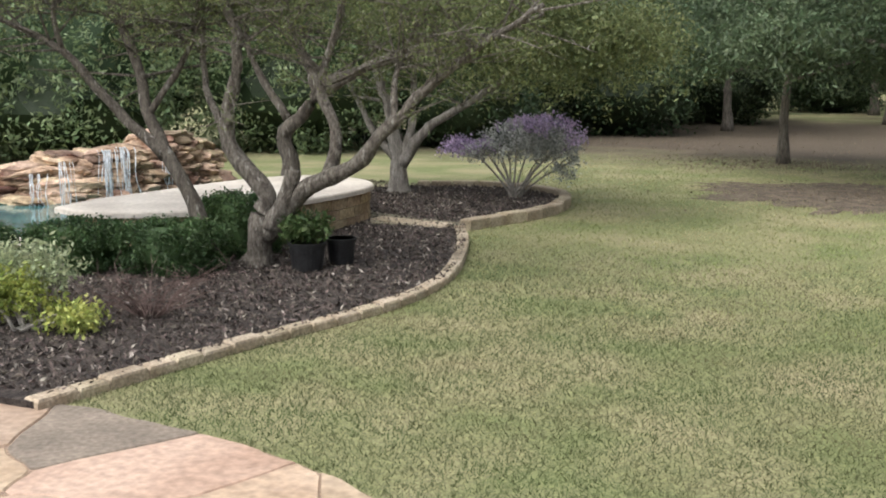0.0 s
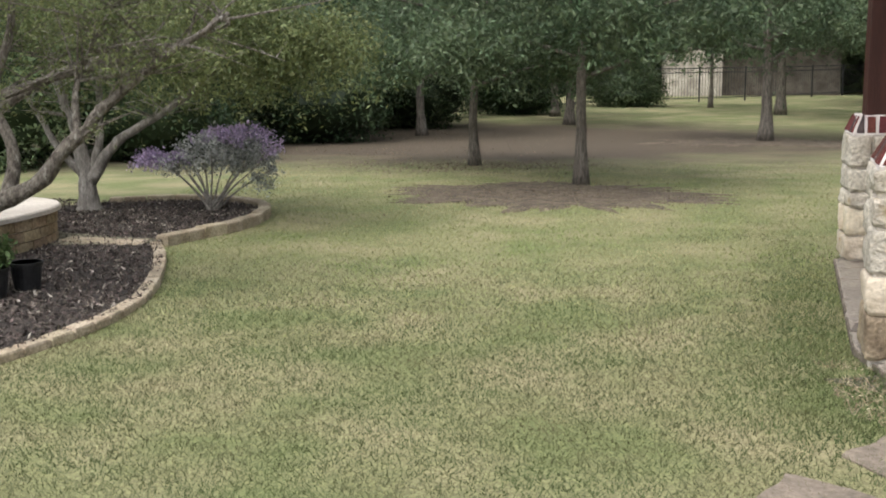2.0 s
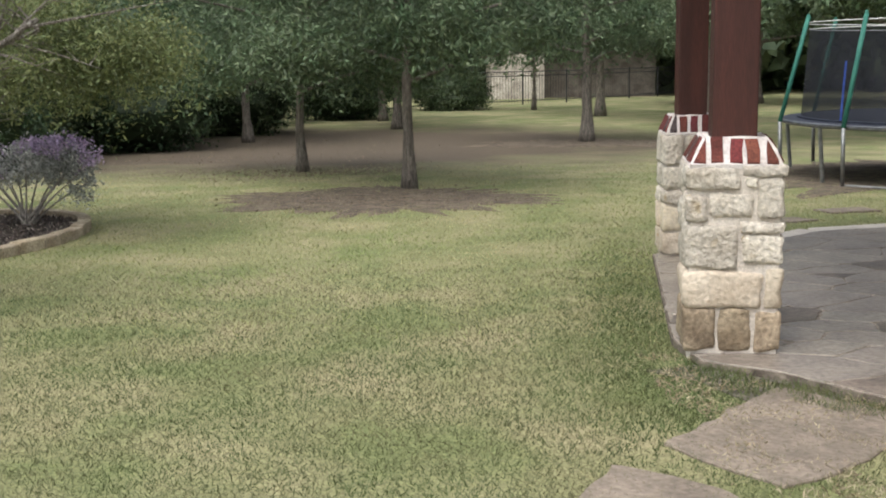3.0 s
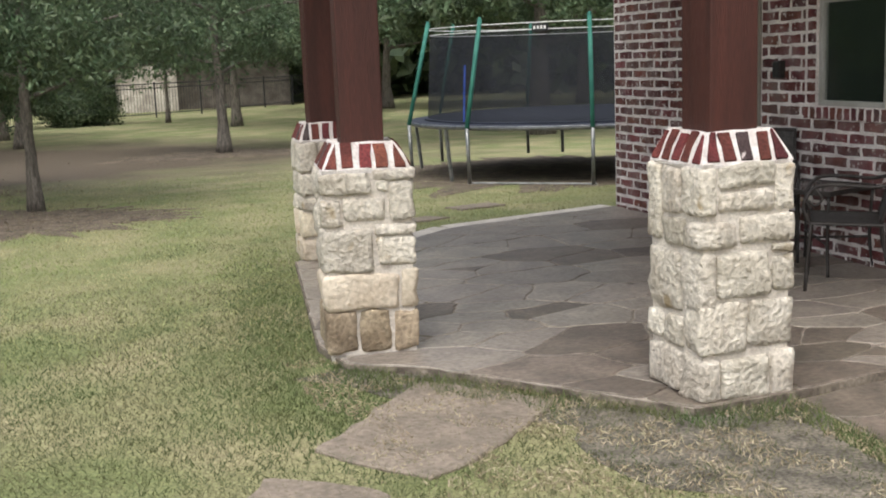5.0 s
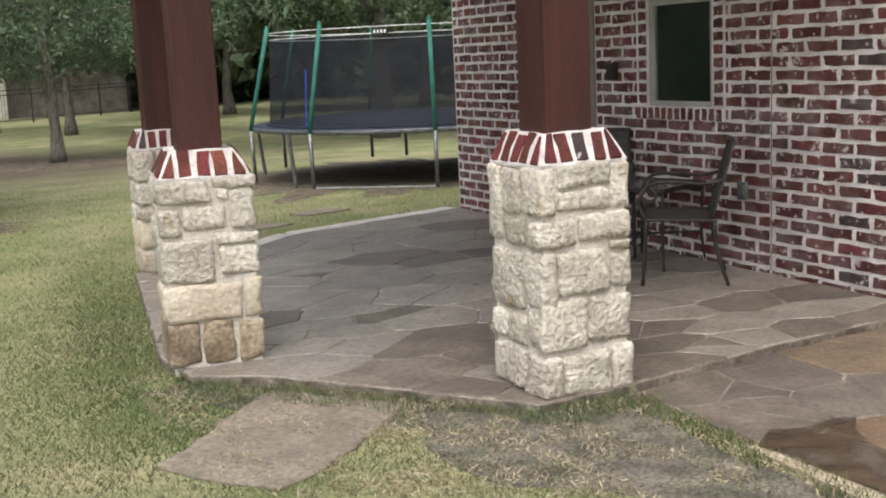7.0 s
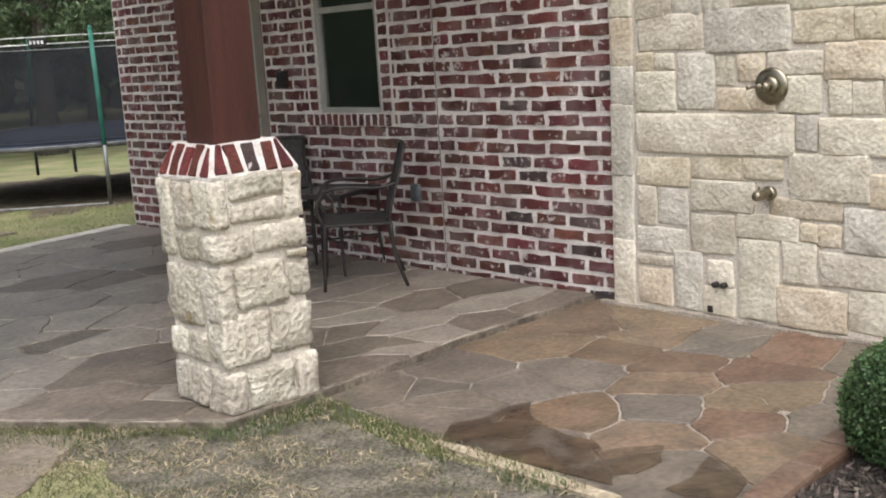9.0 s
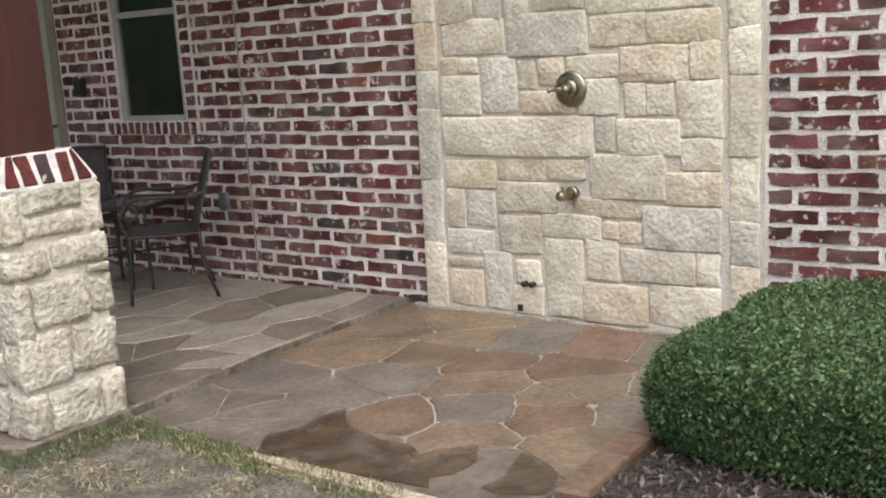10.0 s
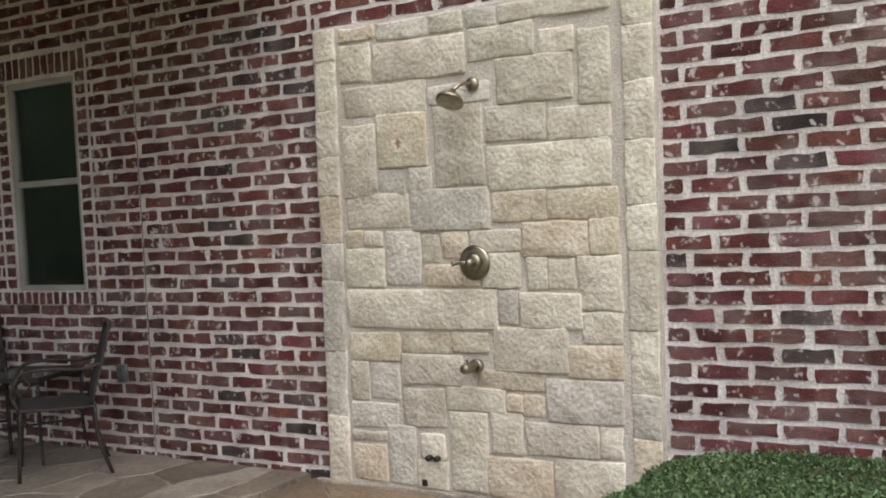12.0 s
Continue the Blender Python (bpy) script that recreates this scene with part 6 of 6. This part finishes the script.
def pave(parent, outline, count, seed, z0, z1, pick, joint=0.012, stretch=1.0, relax=1, centres=()):
    q = random.Random(seed)
    for g in cells(outline, count, seed, joint, stretch, relax, centres):
        bm = slab(bmesh.new(), g, z0, z1 + q.uniform(-0.002, 0.002), 0.005)
        cx = sum(p[0] for p in g) / len(g)
        cy = sum(p[1] for p in g) / len(g)
        part("flagstone", bm, pick(cx, cy, q.random()), parent)


pave(patio_floor, PATIO, 92, 3, 0.01, 0.037, lambda x, y, s: FLAG_BROWN if s < 0.10 + 0.6 * (y < 5.2) else FLAG_GREY, 0.007, 2.4)
SHOWER_FLAGS = {
    "slate": (FLAG_SLATE, [(3.52, 3.78), (3.55, 3.42), (3.86, 3.34), (3.66, 2.74), (4.62, 3.06)]),
    "rust": (FLAG_RUST, [(3.44, 2.92), (4.36, 2.69), (3.76, 2.39), (4.28, 3.40), (4.70, 2.72)]),
    "tan": (FLAG_TAN, [(4.50, 3.92), (4.18, 3.80), (4.55, 3.40), (4.00, 2.90), (4.06, 2.45), (3.40, 2.60), (3.52, 2.12), (4.88, 3.62)]),
    "brown": (FLAG_BROWN, [(3.20, 3.86), (3.08, 3.45), (3.05, 2.85), (3.14, 2.28), (4.84, 2.36), (4.30, 2.10), (4.75, 2.05), (3.95, 2.12)])}
centres = [p for _, ps in SHOWER_FLAGS.values() for p in ps]


def shower_flag(x, y, s):
    return min(((x - p[0]) ** 2 + (y - p[1]) ** 2, m.name, m) for m, ps in SHOWER_FLAGS.values() for p in ps)[2]


pave(lower_floor, LOWER, len(centres) + 5, 21, -0.03, 0.007, shower_flag, 0.0065, 1.25, 0, centres)
bm = bmesh.new()
skirt = random.Random(8)
y = 1.98
while y < 4.10:
    w = skirt.uniform(0.10, 0.22)
    box(bm, WX - 0.060 - skirt.uniform(0.0, 0.025), WX - 0.030, y, min(y + w + 0.01, 4.12), -0.01, 0.016 + skirt.uniform(0.0, 0.014), 0.006)
    y += w
tagged(mesh_object("baseboard", bm, FLAG_JOINT), "rough grey mortar skirt along the foot of the wall", "mortar", kind="structure")
pave(peach_floor, PEACH, 150, 6, -0.03, 0.004, lambda x, y, s: FLAG_STEP if s < 0.02 or math.hypot(x + 3.15, y - 3.40) < 0.22 else PINK_STONE, 0.006)
flat_patch("wet_patch", [(2.93, 3.17), (3.05, 3.28), (3.18, 3.19), (3.34, 3.21), (3.43, 3.18), (3.27, 2.98), (3.20, 2.81), (3.21, 2.69), (3.14, 2.59), (3.21, 2.55),
                         (3.32, 2.40), (3.21, 2.31), (3.07, 2.32), (2.99, 2.38), (2.90, 2.34), (2.91, 2.75), (2.92, 2.99)],
           0.0140, FLAG_WET, "dark wet stain on the flagstones", "wet stain", 0.10, 0.002)
flat_patch("small_wet_patch", [(3.34, 2.23), (3.29, 2.12), (3.21, 2.05), (3.05, 2.02), (2.96, 2.13), (3.00, 2.20), (3.14, 2.18)],
           0.0140, FLAG_WET, "dark wet stain on the flagstones", "wet stain", 0.08, 0.002)
flat_patch("pale_lip", [(2.87, 3.17), (2.84, 2.88), (2.81, 2.65), (2.79, 2.30), (2.85, 2.28), (2.875, 2.53), (2.905, 2.75), (2.915, 3.18)], 0.0110, KERB,
           "pale broken mortar lip of the shower floor", "mortar", 0.05, 0.04)


# ---- grass blades and loose mulch, uncountable ----
def scatter_blades(name, count, area, ok, length, width, material, lean=0.5):
    x, y = rng.uniform(area[0], area[1], count), rng.uniform(area[2], area[3], count)
    keep = np.array([ok(a, b) for a, b in zip(x, y)])
    x, y = x[keep], y[keep]
    n = len(x)
    z = np.array([ground_z(a, b) for a, b in zip(x, y)]) - 0.004
    a, t = rng.uniform(0, 6.283, n), rng.uniform(0, 6.283, n)
    ln = length * rng.uniform(0.5, 1.2, n)
    le = lean * rng.uniform(0.2, 1.4, n) * ln
    w = width / 2
    v = np.stack([np.stack([x - w * np.cos(a), y - w * np.sin(a), z], 1), np.stack([x + w * np.cos(a), y + w * np.sin(a), z], 1),
                  np.stack([x + le * np.cos(t), y + le * np.sin(t), z + ln], 1)], 1).reshape(-1, 3)
    me = bpy.data.meshes.new(name)
    me.vertices.add(3 * n)
    me.vertices.foreach_set("co", v.ravel())
    me.loops.add(3 * n)
    me.loops.foreach_set("vertex_index", np.arange(3 * n))
    me.polygons.add(n)
    me.polygons.foreach_set("loop_start", np.arange(0, 3 * n, 3))
    me.update()
    me.materials.append(material)
    return new(name, me)


def in_poly(outline):
    def test(x, y):
        c = False
        for (x0, y0), (x1, y1) in zip(outline, outline[1:] + outline[:1]):
            if (y0 > y) != (y1 > y) and x < (x1 - x0) * (y - y0) / (y1 - y0) + x0:
                c = not c
        return c
    return test


bed = in_poly([(p.x, p.y) for p in KERB_LINE] + [(p.x, p.y) for p in KERB_FAR] + [(-7.0, 11.5), (-9, 3.5)])
paved = [in_poly(o) for o in (PATIO, LOWER, PEACH)]
bare_ground = in_poly([(1.02, 5.55), (1.35, 4.85), (1.68, 4.3), (1.85, 3.8), (1.98, 3.3), (2.3, 2.8), (2.66, 2.2), (3.2, 1.0), (3.2, 4.2)])


def lawn_ok(x, y):
    if ((x + 0.45) / 1.5) ** 2 + ((y - 12.40) / 1.12) ** 2 < 0.35 + 0.5 * rng.random() + 1.1 * noise.noise(Vector((x * 2.5, y * 2.5, 0))):
        return False
    if bed(x, y) or any(f(x, y) for f in paved):
        return False
    if bare_ground(x, y):
        return noise.noise(Vector((x * 3, y * 3, 2))) + 0.6 * noise.noise(Vector((x * 11, y * 11, 6))) > -0.10 + 0.9 * (rng.random() - 0.5)
    return y < 9 or rng.random() > (y - 9) / 9


tagged(scatter_blades("lawn_grass", 200000, (-3.6, 3.2, 2.6, 9.2), lambda x, y: rng.random() > (y - 5.4) / 3.2 and lawn_ok(x, y), 0.028, 0.0055, BLADE, 1.25), "short mown grass blades, green and straw", "grass", kind="stuff")
# brightened blades take over with distance, standing in for more light there
tagged(scatter_blades("far_lawn_grass", 170000, (-4.8, 6.0, 5.4, 18.0), lambda x, y: rng.random() < (y - 5.4) / 3.2 and lawn_ok(x, y), 0.028, 0.010, BLADE_LIT, 1.25), "short mown grass blades, green and straw", "grass", kind="stuff")


def edge_ok(x, y):
    near_edge = min(abs((y - 4.02) + 1.02 * (x - 2.45)) / 1.4 if x < 2.5 else abs(y - 3.93), abs(x - 2.84) + 0.05)
    return not any(f(x, y) for f in paved) and near_edge < 0.14 + 0.2 * noise.noise(Vector((x * 4, y * 4, 5)))


tagged(scatter_blades("edge_grass", 30000, (1.2, 2.95, 2.4, 5.6), edge_ok, 0.055, 0.005, BLADE_LONG, 0.7), "longer green grass tufts along the slab", "grass", kind="stuff")

tagged(scatter_blades("patio_side_grass", 42000, (0.0, 1.75, 4.4, 10.5), lambda x, y: rng.random() < 0.9 * math.exp(-((x - 0.98 - 0.16 * max(0.0, y - 5.5)) / 0.30) ** 2) * min(1.0, max(0.0, (10.5 - y) / 3.5)) + 0.45 * noise.noise(Vector((x * 2, y * 1.4, 3))) * (x > 0.5) and lawn_ok(x, y),
                      0.030, 0.006, BLADE_LONG, 1.1), "thicker green grass beside the patio", "grass", kind="stuff")


def mulch_chips(name, count, area, ok, z, material=MULCH_CHIP):
    x, y = rng.uniform(area[0], area[1], count), rng.uniform(area[2], area[3], count)
    keep = np.array([ok(a, b) for a, b in zip(x, y)])
    p = np.stack([x[keep], y[keep], np.full(keep.sum(), z)], 1)
    p[:, 2] += rng.uniform(0, 0.012, len(p))
    return tagged(leaves_mesh(name, p, 0.036, 0.011, material, None, 0.0, 0.6), "loose dark bark chips", "mulch", kind="stuff")


mulch_chips("bark_chips", 40000, (-6.5, -2.8, 3.6, 11.3), bed, 0.036)
mulch_chips("pale_bark_chips", 2600, (-6.5, -2.8, 3.6, 11.3), bed, 0.042, CHIP_PALE)
mulch_chips("hedge_bark_chips", 2500, (3.0, 3.9, 0.5, 1.84), lambda x, y: True, 0.014)


def dry_straw():
    """Loose straw and clippings on the bare soil by the slabs."""
    x, y = rng.uniform(1.0, 2.95, 26000), rng.uniform(2.2, 5.6, 26000)
    keep = np.array([b + 0.95 * a > 4.6 + 0.5 * rng.random() and not any(f(a, b) for f in paved) and noise.noise(Vector((a * 4, b * 4, 8))) > -0.05 for a, b in zip(x, y)])
    p = np.stack([x[keep], y[keep], 0.004 + 0.010 * rng.random(keep.sum())], 1)
    tagged(leaves_mesh("dry_straw", p, 0.032, 0.004, STRAW, None, 0.0, 0.5), "dry straw clippings on bare soil", "straw", kind="stuff")


dry_straw()


def leaf_litter():
    """Fallen leaves round the lawn trees."""
    pts = []
    for cx, cy, sx, sy, n in ((-0.45, 12.5, 0.75, 0.55, 2600), (-1.8, 16.4, 0.85, 0.65, 1400), (3.3, 23.6, 1.1, 0.8, 900), (-3.6, 19.5, 1.6, 1.5, 500), (-4.0, 25.5, 1.4, 1.1, 300)):
        for _ in range(n):
            x, y = rng.normal(cx, sx), rng.normal(cy, sy)
            pts.append((x, y, ground_z(x, y) + 0.006 + 0.010 * rng.random()))
    tagged(leaves_mesh("leaf_litter", np.array(pts), 0.028, 0.016, LITTER, None, 0.0, 0.5), "brown fallen leaves scattered under the trees", "leaf litter", kind="stuff")


leaf_litter()
